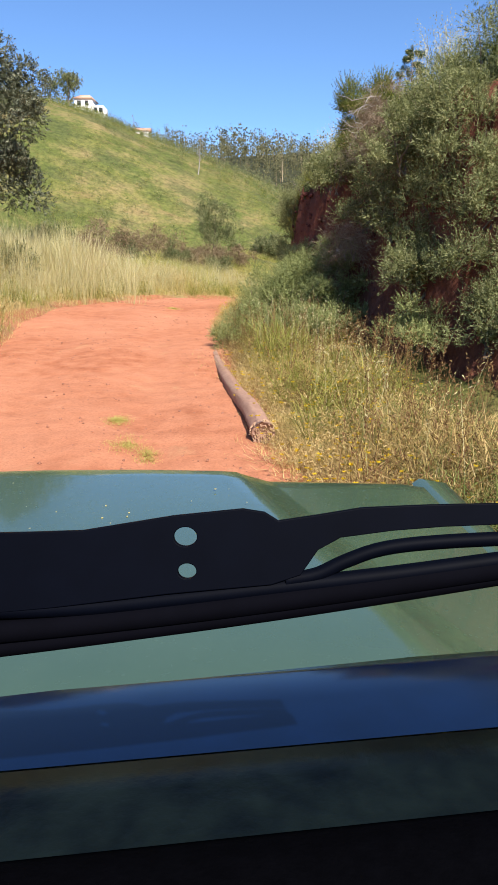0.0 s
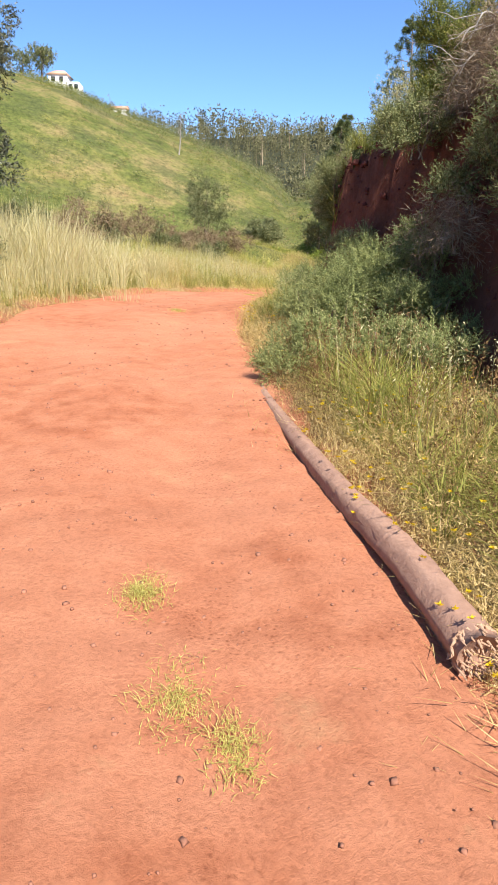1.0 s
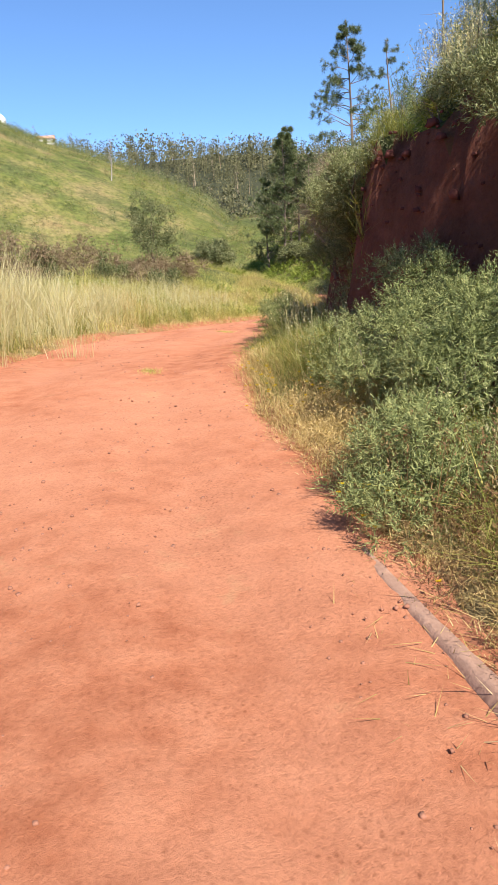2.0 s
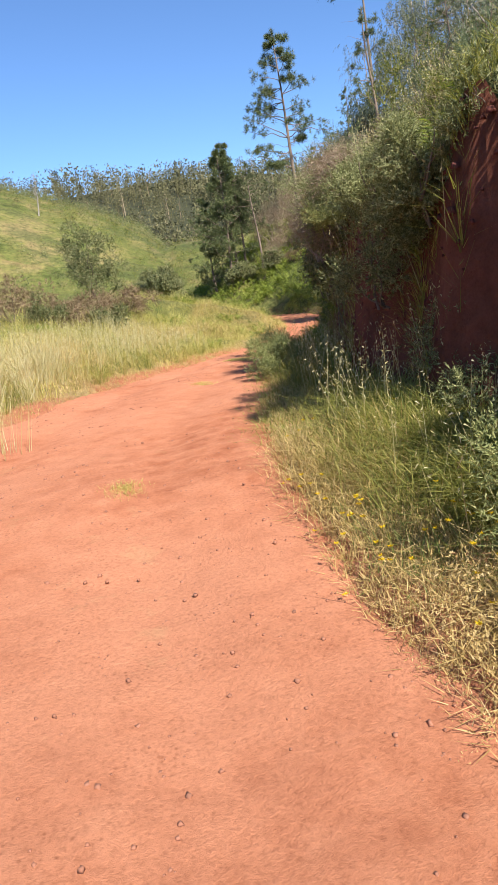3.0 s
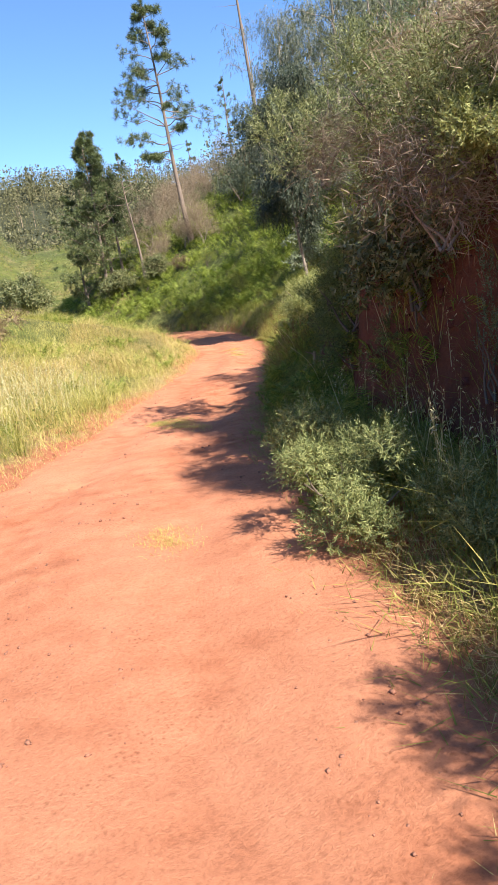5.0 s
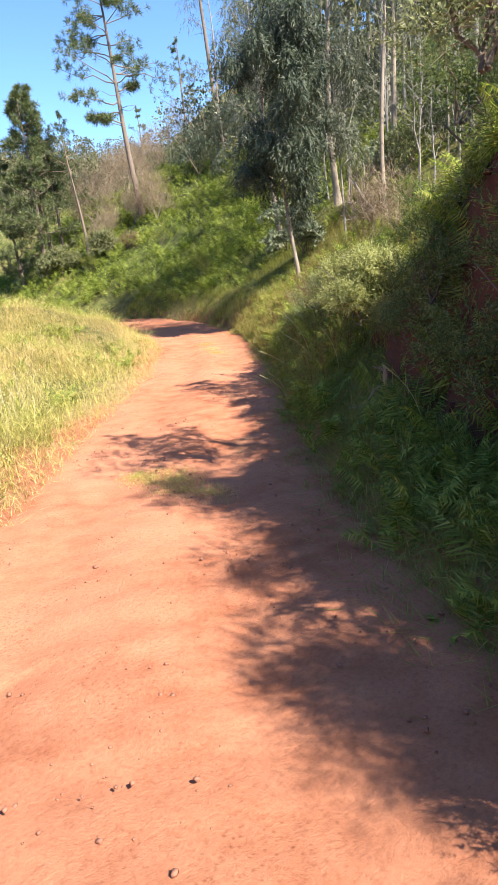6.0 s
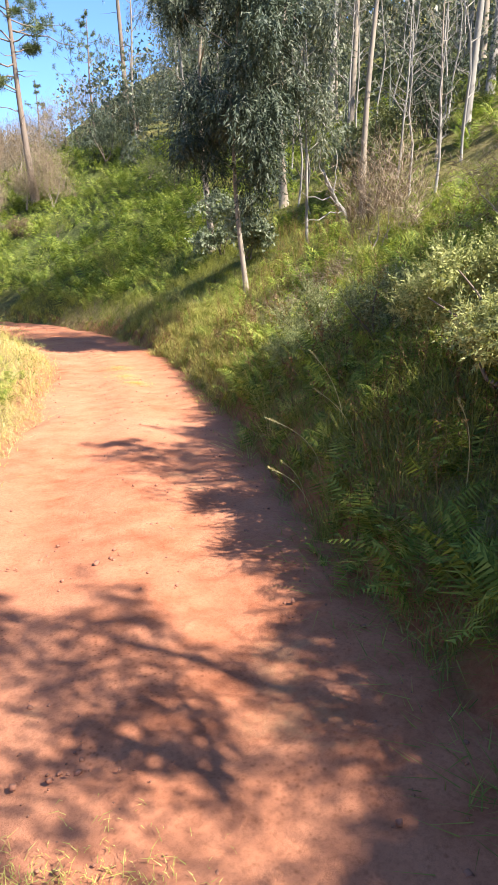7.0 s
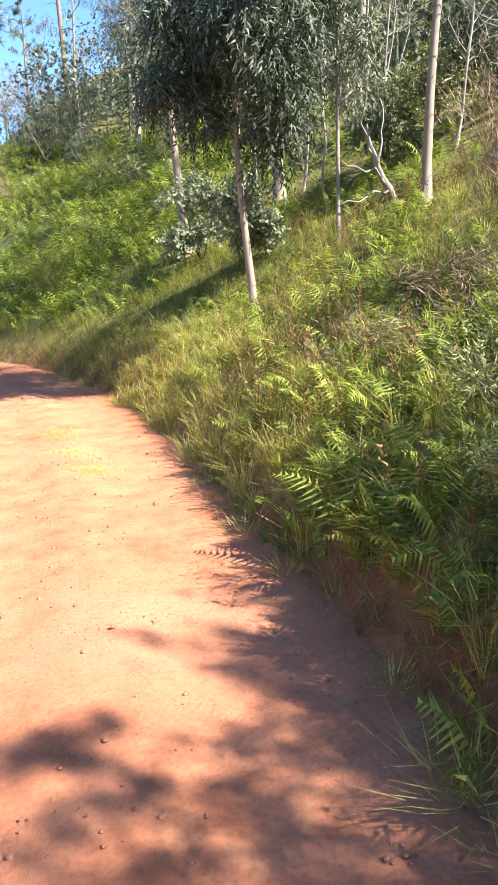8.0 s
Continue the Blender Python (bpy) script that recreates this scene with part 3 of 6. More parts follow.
def build_road():
    keep = (LINE[:, 1] < 64) & (LINE[:, 0] > -14) & (LINE[:, 1] > -26)
    mid = resample(LINE[keep], .12)
    t = unit(np.gradient(mid, axis=0))
    side = np.stack([t[:, 1], -t[:, 0]], 1)
    off = np.linspace(-2.3, 2.3, 44)
    x = mid[:, None, 0] + side[:, None, 0] * off
    y = mid[:, None, 1] + side[:, None, 1] * off
    z = road_height(x, y).reshape(x.shape)
    v = np.stack([x, y, z], -1).reshape(-1, 3)
    m = len(off)
    i = (np.arange(len(mid) - 1)[:, None] * m + np.arange(m - 1)[None]).ravel()
    ob = link("road", Geo().add(v, np.stack([i, i + 1, i + 1 + m, i + m], 1)).mesh("road", M_ROAD, flat=False))
    return tagged(ob, "rutted red dirt track with loose stones", "road", kind="structure")


build_road()


def rock_verts(rng, n, size, squash=.6):
    """n small stones: warped cubes, 8 corners each."""
    c = np.array([(-1, -1, -1), (1, -1, -1), (1, 1, -1), (-1, 1, -1), (-1, -1, 1), (1, -1, 1), (1, 1, 1), (-1, 1, 1)], float)
    v = c[None] * (1 + rng.normal(size=(n, 8, 3)) * .28) * size[:, None, None] * .5
    v[:, 4:, :2] *= .7
    v[:, :, 2] *= squash
    a = rng.uniform(0, 6.28, n)
    x = v[:, :, 0] * np.cos(a)[:, None] - v[:, :, 1] * np.sin(a)[:, None]
    y = v[:, :, 0] * np.sin(a)[:, None] + v[:, :, 1] * np.cos(a)[:, None]
    v[:, :, 0], v[:, :, 1] = x, y
    f = np.array([(0, 3, 2, 1), (4, 5, 6, 7), (0, 1, 5, 4), (1, 2, 6, 5), (2, 3, 7, 6), (3, 0, 4, 7)])
    return v, (f[None] + np.arange(n)[:, None, None] * 8).reshape(-1, 4)


def along_road(rng, n, y0, y1, d0, d1):
    """Random places beside the road: y0..y1 along it, d0..d1 from its middle where it is HALF wide to a side."""
    k = np.where((LINE[:, 1] > y0) & (LINE[:, 1] < y1) & (LINE[:, 0] > -12))[0]
    i = rng.choice(k, n)
    d = rng.uniform(d0, d1, n)
    p = LINE[i] + LINE_T[i] * rng.uniform(-.25, .25, (n, 1))
    e = d + np.sign(d) * np.minimum(np.abs(d), HALF) / HALF * (half_at(LINE[i, 1], d) - HALF)
    return p[:, 0] + LINE_T[i, 1] * e, p[:, 1] - LINE_T[i, 0] * e, d


def build_stones():
    rng = np.random.RandomState(31)
    n = 8500
    x, y, d = along_road(rng, n, 2, 52, -1.75, 1.75)
    keep = wave(x, y, 1.1, 33) + .6 * wave(x, y, 3.1, 34) + .9 * (np.abs(np.abs(d) - .78) > .3) > .15
    x, y = x[keep], y[keep]
    s = .007 + .018 * rng.rand(len(x)) ** 4 + .014 * (rng.rand(len(x)) > .988)
    v, f = rock_verts(rng, len(x), s)
    v = v + np.stack([x, y, road_height(x, y) + s * .12], 1)[:, None]
    ob = link("road_gravel", Geo().add(v.reshape(-1, 3), f).mesh("road_gravel", M_STONE))
    tagged(ob, "small loose red stones lying on the dirt track", "gravel", kind="stuff")


build_stones()


def build_clods():
    """Lumps of earth and stones standing out of the cut face of the bank."""
    rng = np.random.RandomState(37)
    x, y, d = along_road(rng, 3000, 9, 27, 2.6, 4.6)
    z = height(x, y)
    steep = np.abs(height(x + .1, y) - height(x - .1, y)) + np.abs(height(x, y + .1) - height(x, y - .1)) > .22
    x, y, z = x[steep], y[steep], z[steep]
    s = .025 + .075 * rng.rand(len(x)) ** 2.5
    v, f = rock_verts(rng, len(x), s, .7)
    v = v + np.stack([x, y, z - s * .15], 1)[:, None]
    tagged(link("earth_clods", Geo().add(v.reshape(-1, 3), f).mesh("earth_clods", M_CLOD, flat=False)), "red earth lumps on the cut bank, coloured dark for its shade", "earth", kind="stuff")


build_clods()


# ---- grasses and ferns that nobody could count ----
def field(name, label, category, material, rng, x, y, h, w, bend=.35, sink=.02):
    z = height(x, y)
    k = (np.abs(height(x + .12, y) - z) + np.abs(height(x, y + .12) - z) < .13) | (y > 27) | (road_frame(x, y)[0] < 0)
    x, y, z, h, w = x[k], y[k], z[k] - sink, np.broadcast_to(h, len(k))[k], np.broadcast_to(w, len(k))[k]
    v, f = blade_quads(np.stack([x, y, z], 1), h, w, rng, bend)
    ob = link(name, Geo().add(v, f).mesh(name, material))
    return tagged(ob, label, category, kind="stuff")


def clumped(rng, x, y, f, seed, cut):
    return wave(x, y, f, seed) + .6 * wave(x, y, f * 2.7, seed + 1) + rng.normal(size=len(x)) * .35 > cut


rng = np.random.RandomState(5)
# dry verge along the left of the road, thinning out on to it
x, y, d = along_road(rng, 60000, -1, 40, -5.6, -1.30)
k = rng.rand(len(x)) < np.clip((-d - 1.12) / .35, .2, 1)
k &= clumped(rng, x, y, 1.1, 40, -.9)
x, y, d = x[k], y[k], d[k]
h = (.07 + .62 * np.clip((-d - 1.35) / 2.2, 0, 1)) * rng.uniform(.5, 1.35, len(x)) * (1 - .45 * smooth(22, 34, y)) * (1 + .9 * smooth(-2.2, -4, d) * smooth(19, 13, y))
h = h * np.clip(.85 + .45 * wave(x, y, 1.4, 140) + .25 * wave(x, y, 3.6, 141), .3, 1.7)
field("dry_verge_grass", "straw-coloured dry grass along the track", "grass", M_DRYGRASS, rng, x, y, h, .006 + .004 * rng.rand(len(x)), .8)
# greener grass behind it and round the bend
x, y, d = along_road(rng, 48000, 2, 36, -9, -1.7)
k = clumped(rng, x, y, .7, 44, -.55) & (rng.rand(len(x)) < np.clip((-d - 1.5) / 1.2, .1, 1))
x, y, d = x[k], y[k], d[k]
h = (.22 + .28 * rng.rand(len(x))) * (1 + .3 * wave(x, y, .5, 46)) * np.clip((-d - 1.0) / 1.5, .25, 1) * (1 + .6 * smooth(20, 10, y)) * np.clip(.85 + .5 * wave(x, y, 1.7, 142) + .3 * wave(x, y, 4.1, 143), .3, 1.8)
k = y + 3 * wave(x, y, .6, 174) < 22
field("green_verge_grass", "yellow-green grass behind the dry verge", "grass", M_SLOPEGRASS, rng, x[k], y[k], h[k], .008 + .006 * rng.rand(k.sum()), .8)
field("pale_verge_grass", "pale yellow grass towards the bend", "grass", M_MEADOW, rng, x[~k], y[~k], h[~k], .008 + .006 * rng.rand((~k).sum()), .8)
# pale meadow round the inside of the bend
x, y, d = along_road(rng, 44000, 24, 56, -9, -1.3)
k = (rng.rand(len(x)) < np.clip((-d - 1.25) / .7, .08, 1)) & clumped(rng, x, y, .8, 47, -1.0)
x, y, d = x[k], y[k], d[k]
field("meadow_grass", "short pale yellow meadow grass inside the bend", "grass", M_MEADOW, rng, x, y, rng.uniform(.14, .46, len(x)) * np.clip((-d - .9) / 1.2, .3, 1) * np.clip(.9 + .5 * wave(x, y, 1.5, 144) + .35 * wave(x, y, 4.0, 145), .25, 1.9), .008, 1.0)
# strip of dry grass on the right, by the log and under the bank
x, y, d = along_road(rng, 60000, 1, 19, 1.2, 3.4)
k = (rng.rand(len(x)) < np.clip((d - 1.2) / .6, .08, 1)) & clumped(rng, x, y, 1.6, 48, -.6)
x, y, d = x[k], y[k], d[k]
h = rng.uniform(.05, .22, len(x)) * (1 + .7 * smooth(1.8, 2.8, d)) * np.clip(.9 + .5 * wave(x, y, 1.9, 160), .35, 1.6)
k = wave(x, y, 1.3, 161) + rng.normal(size=len(x)) * .5 + 1.2 * smooth(2.1, 1.5, d) > -.35
field("dry_bank_grass", "dry golden grass between log and red bank", "grass", M_DRYGRASS, rng, x[k], y[k], h[k], .006, .8)
k = ~k
field("olive_bank_grass", "olive green grass between log and red bank", "grass", M_GRASS, rng, x[k], y[k], h[k], .006, .8)
# rank grass in the shade below the bank
x, y, d = along_road(rng, 50000, 5, 31, 1.9, 3.6)
k = clumped(rng, x, y, 1.2, 52, -.1) & (d > 2.0 + 1.0 * smooth(12, 6, y)) & (y > 9) & (d > 1.9 + .6 * smooth(19, 17, y))
x, y, d = x[k], y[k], d[k]
field("rank_bank_grass", "long green grass in the shade of the bank", "grass", M_SLOPEGRASS, rng, x, y, rng.uniform(.12, .5, len(x)) * (1 + .4 * wave(x, y, .9, 54)), .010, .6)
# grass on the open slope past the bank
x, y, d = along_road(rng, 52000, 27, 50, 1.25, 7.0)
k = clumped(rng, x, y, .9, 56, -.5) & (rng.rand(len(x)) < np.clip((d - 1.2) / .5, .08, 1))
x, y, d = x[k], y[k], d[k]
field("slope_grass", "sunlit yellow-green grass on the roadside slope", "grass", M_SLOPEGRASS, rng, x, y, rng.uniform(.08, .36, len(x)) * np.clip((d - .9) / .9, .35, 1), .0065, 1.0)
# grass along the right edge, under the slope
x, y, d = along_road(rng, 38000, 16, 50, 1.25, 2.7)
k = rng.rand(len(x)) < np.clip((d - 1.3) / .35, .1, 1)
x, y, d = x[k], y[k], d[k]
field("edge_grass", "tangled green grass along the track's edge", "grass", M_SLOPEGRASS, rng, x, y, rng.uniform(.05, .28, len(x)), .0065, 1.0)
rng2 = np.random.RandomState(77)
x, y, d = along_road(rng2, 10000, 23.5, 29.5, 1.35, 2.9)
field("bank_foot_grass", "tangled green grass at the shaded foot of the bank", "grass", M_SLOPEGRASS, rng2, x, y, rng2.uniform(.06, .3, len(x)), .0065, 1.0)
# short straw along both edges of the road
x, y, d = along_road(rng, 26000, 0, 46, -2.1, -1.18)
field("edge_straw", "short straw-coloured grass along the track's edge", "grass", M_DRYGRASS, rng, x, y, rng.uniform(.03, .15, len(x)), .006, 1.0)
x, y, d = along_road(rng, 26000, 1, 21, 1.3, 2.35)
field("edge_stubble", "short dry stubble beside the log", "grass", M_DRYGRASS, rng, x, y, rng.uniform(.03, .15, len(x)) * np.clip((d - .9) / .7, .4, 1.4), .006, 1.0)
# mound of bright grass under the overhanging shrubs
x, y = .45 + rng.normal(size=9000) * .32, 14.2 + rng.normal(size=9000) * .75
k = road_frame(x, y)[0] > 1.75
field("mound_grass", "bright yellow-green grass mound below the bank", "grass", M_SLOPEGRASS, rng, x[k], y[k], rng.uniform(.15, .52, k.sum()), .0055, 1.0)
# tufts on the crown of the road
px, py, pr = np.array([(-1.0, 5.33, .2), (-1.2, 6.0, .16), (-.8, 5.1, .14), (1.45, 26.6, .34), (1.4, 26.4, .4), (1.55, 26.8, .4), (1.3, 26.9, .3), (1.6, 26.1, .3), (1.25, 27.1, .25), (6.3, 36.2, .42), (6.65, 37.2, .42), (6.1, 35.4, .3), (-1.7, 15.4, .22), (-.2, 21.5, .3)]).T
i = rng.randint(0, len(px), 9000)
a, r = rng.uniform(0, 6.283, len(i)), np.sqrt(rng.rand(len(i))) * np.clip(rng.normal(size=len(i)) * .35 + .75, .2, 1.3)
x, y = px[i] + np.cos(a) * r * pr[i] * .8, py[i] + np.sin(a) * r * pr[i] * 1.2
v, f = blade_quads(np.stack([x, y, road_height(x, y) - .004], 1), rng.uniform(.012, .05, len(x)), .004, rng, 1.1)
tagged(link("track_tufts", Geo().add(v, f).mesh("track_tufts", M_MEADOW)), "short dusty grass tufts between the wheel tracks", "grass", kind="stuff")


def ferns(name, label, material, rng, x, y, size, K=19, mound=0.0):
    """Bracken: arched fronds with narrowing leaflets."""
    # fronds stand in clumps of seven
    near = rng.randint(0, max(1, len(x) // 7), len(x))
    x, y = x[near] + rng.normal(size=len(x)) * .10, y[near] + rng.normal(size=len(x)) * .10
    size = size[near] * rng.uniform(.75, 1.2, len(x))
    n = len(x)
    g = Geo()
    a = rng.uniform(0, 6.283, n)
    reach = rng.uniform(.35, 1.0, (n, 1))
    out = np.stack([np.cos(a), np.sin(a), np.zeros(n)], 1)
    side = np.stack([-out[:, 1], out[:, 0], np.zeros(n)], 1)
    roll = rng.normal(size=(n, 1)) * .65
    side = side * np.cos(roll) + np.array([0, 0, 1.0]) * np.sin(roll)
    base = np.stack([x, y, height(x, y) - .02 + mound * np.clip(wave(x, y, 1.1, 171) + .5, 0, 1.4) * rng.rand(n)], 1)
    for j in range(K):
        u = (j + 1.2) / (K + .6)
        p = base + out * reach * (size * .85 * u ** 1.3)[:, None]
        p[:, 2] += size * (1.0 * u - (.15 + .42 * reach[:, 0]) * u ** 2.4)
        ln = size * .36 * (1 - u) ** .7 * rng.uniform(.8, 1.2, n) + .02
        for s in (-1, 1):
            d = unit(side * s + out * .45 + rng.normal(size=(n, 3)) * .10 - [0, 0, .15])
            run = unit(out * reach + np.array([0, 0, 1.0]) * (.95 - 1.25 * u ** 1.4))
            w = (.010 + .26 * size / K)[:, None] * run
            v = np.stack([p - w * .5, p + d * ln[:, None] + run * ln[:, None] * .15, p + w * .5], 1)
            g.add(v.reshape(-1, 3), np.arange(n * 3).reshape(n, 3))
    ob = link(name, g.mesh(name, material))
    return tagged(ob, label, "ferns", kind="stuff")


x, y, d = along_road(rng, 11000, 44, 75, 1.9, 14)
x2, y2 = rng.uniform(9, 23, 11000), rng.uniform(41, 66, 11000)
x, y = np.r_[x, x2], np.r_[y, y2]
d, _, _ = road_frame(x, y)
k = (d > 1.9) & clumped(rng, x, y, .35, 64, -1.2)
ferns("bracken_slope", "bright green bracken covering the hillside at the bend", M_FERN, rng, x[k], y[k], rng.uniform(.32, .72, k.sum()), 6, .45)
x, y, d = along_road(rng, 8000, 25, 48, 2.2, 14)
k = clumped(rng, x, y, .8, 68, -.35)
ferns("bracken_bank", "green bracken on the slope among the gum trees", M_FERN, rng, x[k], y[k], rng.uniform(.25, .55, k.sum()), 10, .2)
x, y, d = along_road(rng, 3600, 21.5, 35, 1.7, 5.2)
k = np.hypot(x - 4.5, y - 27.1) > .75
x, y = x[k], y[k]
ferns("bracken_face", "dark green bracken hanging on the shaded bank", M_FERN, rng, x, y, rng.uniform(.22, .48, len(x)), 13, .15)
x, y, d = along_road(rng, 2400, 3, 31, 3.2, 9)
k = clumped(rng, x, y, .8, 72, -.1) & (d > 3.2 + 1.8 * smooth(12, 7, y))
ferns("bracken_rim", "yellow-green bracken along the rim of the red bank", M_FERN, rng, x[k], y[k], rng.uniform(.35, .8, k.sum()))

x, y, d = along_road(rng, 2600, 26, 50, -9, -2.0)
k = clumped(rng, x, y, .7, 74, .15)
ferns("bracken_meadow", "yellow-green bracken in the pale meadow", M_FERN, rng, x[k], y[k], rng.uniform(.25, .5, k.sum()), 10)


def tussocks(name, label, material, rng, x, y, size, blades=46, bend=.9):
    """Grass tussocks: blades that arch outwards from one foot."""
    n = len(x)
    i = np.repeat(np.arange(n), blades)
    out = scattered(rng, len(i)) * [1, 1, 0]
    spread = rng.rand(len(i))
    bx, by = x[i] + out[:, 0] * size[i] * .22 * spread, y[i] + out[:, 1] * size[i] * .22 * spread
    v, f = blade_quads(np.stack([bx, by, height(bx, by) - .02], 1), size[i] * rng.uniform(.5, 1.1, len(i)), .005 + .004 * rng.rand(len(i)), rng, bend, unit(out) * 1.6)
    return tagged(link(name, Geo().add(v, f).mesh(name, material)), label, "grass", kind="stuff")


x, y, d = along_road(rng, 1000, 27, 50, 1.5, 5.5)
k = clumped(rng, x, y, .7, 172, -.5)
tussocks("slope_tussocks", "arching yellow-green grass tussocks on the roadside slope", M_SLOPEGRASS, rng, x[k], y[k], rng.uniform(.22, .52, k.sum()) * np.clip((d[k] - .8) / 1.4, .4, 1), 46, .7)
x, y, d = along_road(rng, 260, 31, 42, 1.45, 2.8)
tussocks("pale_tussocks", "pale dry grass tussocks along the foot of the slope", M_MEADOW, rng, x, y, rng.uniform(.2, .42, len(x)), 46, .6)
x, y, d = along_road(rng, 420, 5, 24, 1.9, 3.3)
k = (d > 2.0 + .5 * smooth(9.5, 11, y) * smooth(19, 17, y))
x, y = x[k], y[k]
tussocks("bank_tussocks", "bright green grass tussocks below the bank", M_SLOPEGRASS, rng, x, y, rng.uniform(.25, .6, len(x)))
x, y, d = along_road(rng, 760, 8.5, 23, -7.5, -2.2)
k = clumped(rng, x, y, .6, 175, -.7)
tussocks("tall_verge_grass", "tall pale dry grass standing behind the verge", M_OAT, rng, x[k], y[k], rng.uniform(.75, 1.55, k.sum()) * np.clip((-d[k] - 1.5) / 1.5, .4, 1) * (1 + .42 * smooth(9.5, 11.5, y[k]) * smooth(20, 17, y[k])), 56, .35)
x, y = np.array([.3, .5, .4, .7]), np.array([8.2, 8.0, 8.6, 8.4])
tussocks("fan_grass", "bright yellow-green fan of long grass beside the shrubs", M_SLOPEGRASS, rng, x, y, np.array([.8, .7, .75, .6]), 110, .6)
x, y = -4.5 + rng.normal(size=46) * .55, 19.6 + rng.normal(size=46) * 1.1
tussocks("plume_grass", "very tall pale plume grass at the edge of the verge", M_OAT, rng, x, y, rng.uniform(1.3, 2.1, 46), 60, .3)
x, y, d = along_road(rng, 420, 6, 30, -6, -1.9)
tussocks("verge_tussocks", "yellow-green grass tussocks in the verge", M_SLOPEGRASS, rng, x, y, rng.uniform(.25, .6, len(x)))


def herbs(name, label, material, rng, x, y, size, leaves=26):
    """Low leafy weeds: short stems with leaves all round."""
    g = Geo()
    base = np.stack([x, y, height(x, y)], 1)
    for j in range(leaves):
        d = scattered(rng, len(x)) + [0, 0, .5]
        up = rng.uniform(.1, 1, len(x)) * size
        p = base + scattered(rng, len(x)) * [1, 1, 0] * (size * .4)[:, None] + up[:, None] * [0, 0, 1]
        g.add(*leaf_quads(p, d, size * rng.uniform(.07, .15, len(x)), size * .032, rng))
    return tagged(link(name, g.mesh(name, material)), label, "weeds", kind="stuff")


x, y, d = along_road(rng, 1500, 3, 44, -7, -1.8)
k = clumped(rng, x, y, .9, 146, .1)
herbs("verge_herbs", "leafy green weeds in the dry verge", M_GRASS, rng, x[k], y[k], rng.uniform(.15, .5, k.sum()))
x, y, d = along_road(rng, 2900, 3.2, 12.5, 1.5, 3.3)
k = clumped(rng, x, y, 1.3, 173, -.2)
herbs("golden_weeds", "dry golden weeds between log and bank", M_DRYGRASS, rng, x[k], y[k], rng.uniform(.10, .30, k.sum()) * np.clip((d[k] - 1.2) / .8, .3, 1), 42)
herbs("rusty_weeds", "rusty brown weeds between log and bank", M_WEED, rng, x[~k], y[~k], rng.uniform(.10, .32, (~k).sum()) * np.clip((d[~k] - 1.2) / .8, .3, 1), 42)
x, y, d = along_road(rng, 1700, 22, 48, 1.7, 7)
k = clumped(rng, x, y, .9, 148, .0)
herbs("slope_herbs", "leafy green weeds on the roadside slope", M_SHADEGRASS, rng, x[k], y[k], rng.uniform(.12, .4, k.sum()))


def stalks(name, label, category, material, rng, x, y, h, heads, head_len, head_w, up=True):
    """Thin stalks that carry small hanging or upright heads."""
    n = len(x)
    g = Geo()
    base = np.stack([x, y, height(x, y)], 1)
    a = rng.uniform(0, 6.283, n)
    lean = np.stack([np.cos(a), np.sin(a), np.zeros(n)], 1) * rng.uniform(.05, .4, (n, 1))
    way = unit(lean + [0, 0, 1])
    g.add(*leaf_quads(base, way, h * 1.02, .007, rng))
    for j in range(heads):
        u = 1 - .38 * (j + .5) / heads
        p = base + way * (h * u)[:, None]
        d = scattered(rng, n) * .8 + ([0, 0, .8] if up else [0, 0, -.7])
        g.add(*leaf_quads(p + scattered(rng, n) * .02, d, head_len * rng.uniform(.6, 1.3, n), head_w, rng))
    ob = link(name, g.mesh(name, material))
    return tagged(ob, label, category, kind="stuff")


x, y, d = along_road(rng, 240, 4, 20, 2.2, 3.1)
k = np.abs(height(x + .1, y) - height(x - .1, y)) < .16
x, y = x[k], y[k]
stalks("oat_stalks", "pale wild oat stalks with nodding heads", "oats", M_OAT, rng, x, y, rng.uniform(.5, .9, len(x)), 9, .032, .009, False)
x, y, d = along_road(rng, 4600, 4, 30, -6.0, -2.3)
stalks("oat_verge", "pale oat stalks standing above the dry verge", "oats", M_OAT, rng, x, y, rng.uniform(.5, 1.1, len(x)), 9, .035, .012, False)
x, y, d = along_road(rng, 3000, 5, 21, -5.8, -2.1)
stalks("tall_oats", "tall pale dry oats behind the verge", "oats", M_OAT, rng, x, y, rng.uniform(.7, 1.4, len(x)) * smooth(-1.6, -3.4, d), 10, .035, .011, False)
x, y, d = along_road(rng, 1500, 15, 25, 2.2, 3.3)
k = clumped(rng, x, y, 1.3, 152, -.3)
stalks("shade_stalks", "grey seeding grass stalks under the bank", "oats", M_OAT, rng, x[k][::3], y[k][::3], rng.uniform(.35, .9, len(x[k][::3])), 7, .035, .01, False)
x, y, d = along_road(rng, 1300, 3.0, 12, 1.9, 3.6)
k = clumped(rng, x, y, 1.4, 76, .15)
stalks("brown_weeds", "reddish brown dock stalks gone to seed", "weeds", M_WEED, rng, x[k], y[k], rng.uniform(.3, .75, k.sum()), 16, .03, .011)
x, y, d = along_road(rng, 2600, 28.5, 40, 1.7, 6)
k = clumped(rng, x, y, 1.1, 80, .15)
stalks("slope_weeds", "rust-brown dock stalks on the grassy slope", "weeds", M_WEED, rng, x[k], y[k], rng.uniform(.3, .65, k.sum()), 16, .026, .010)


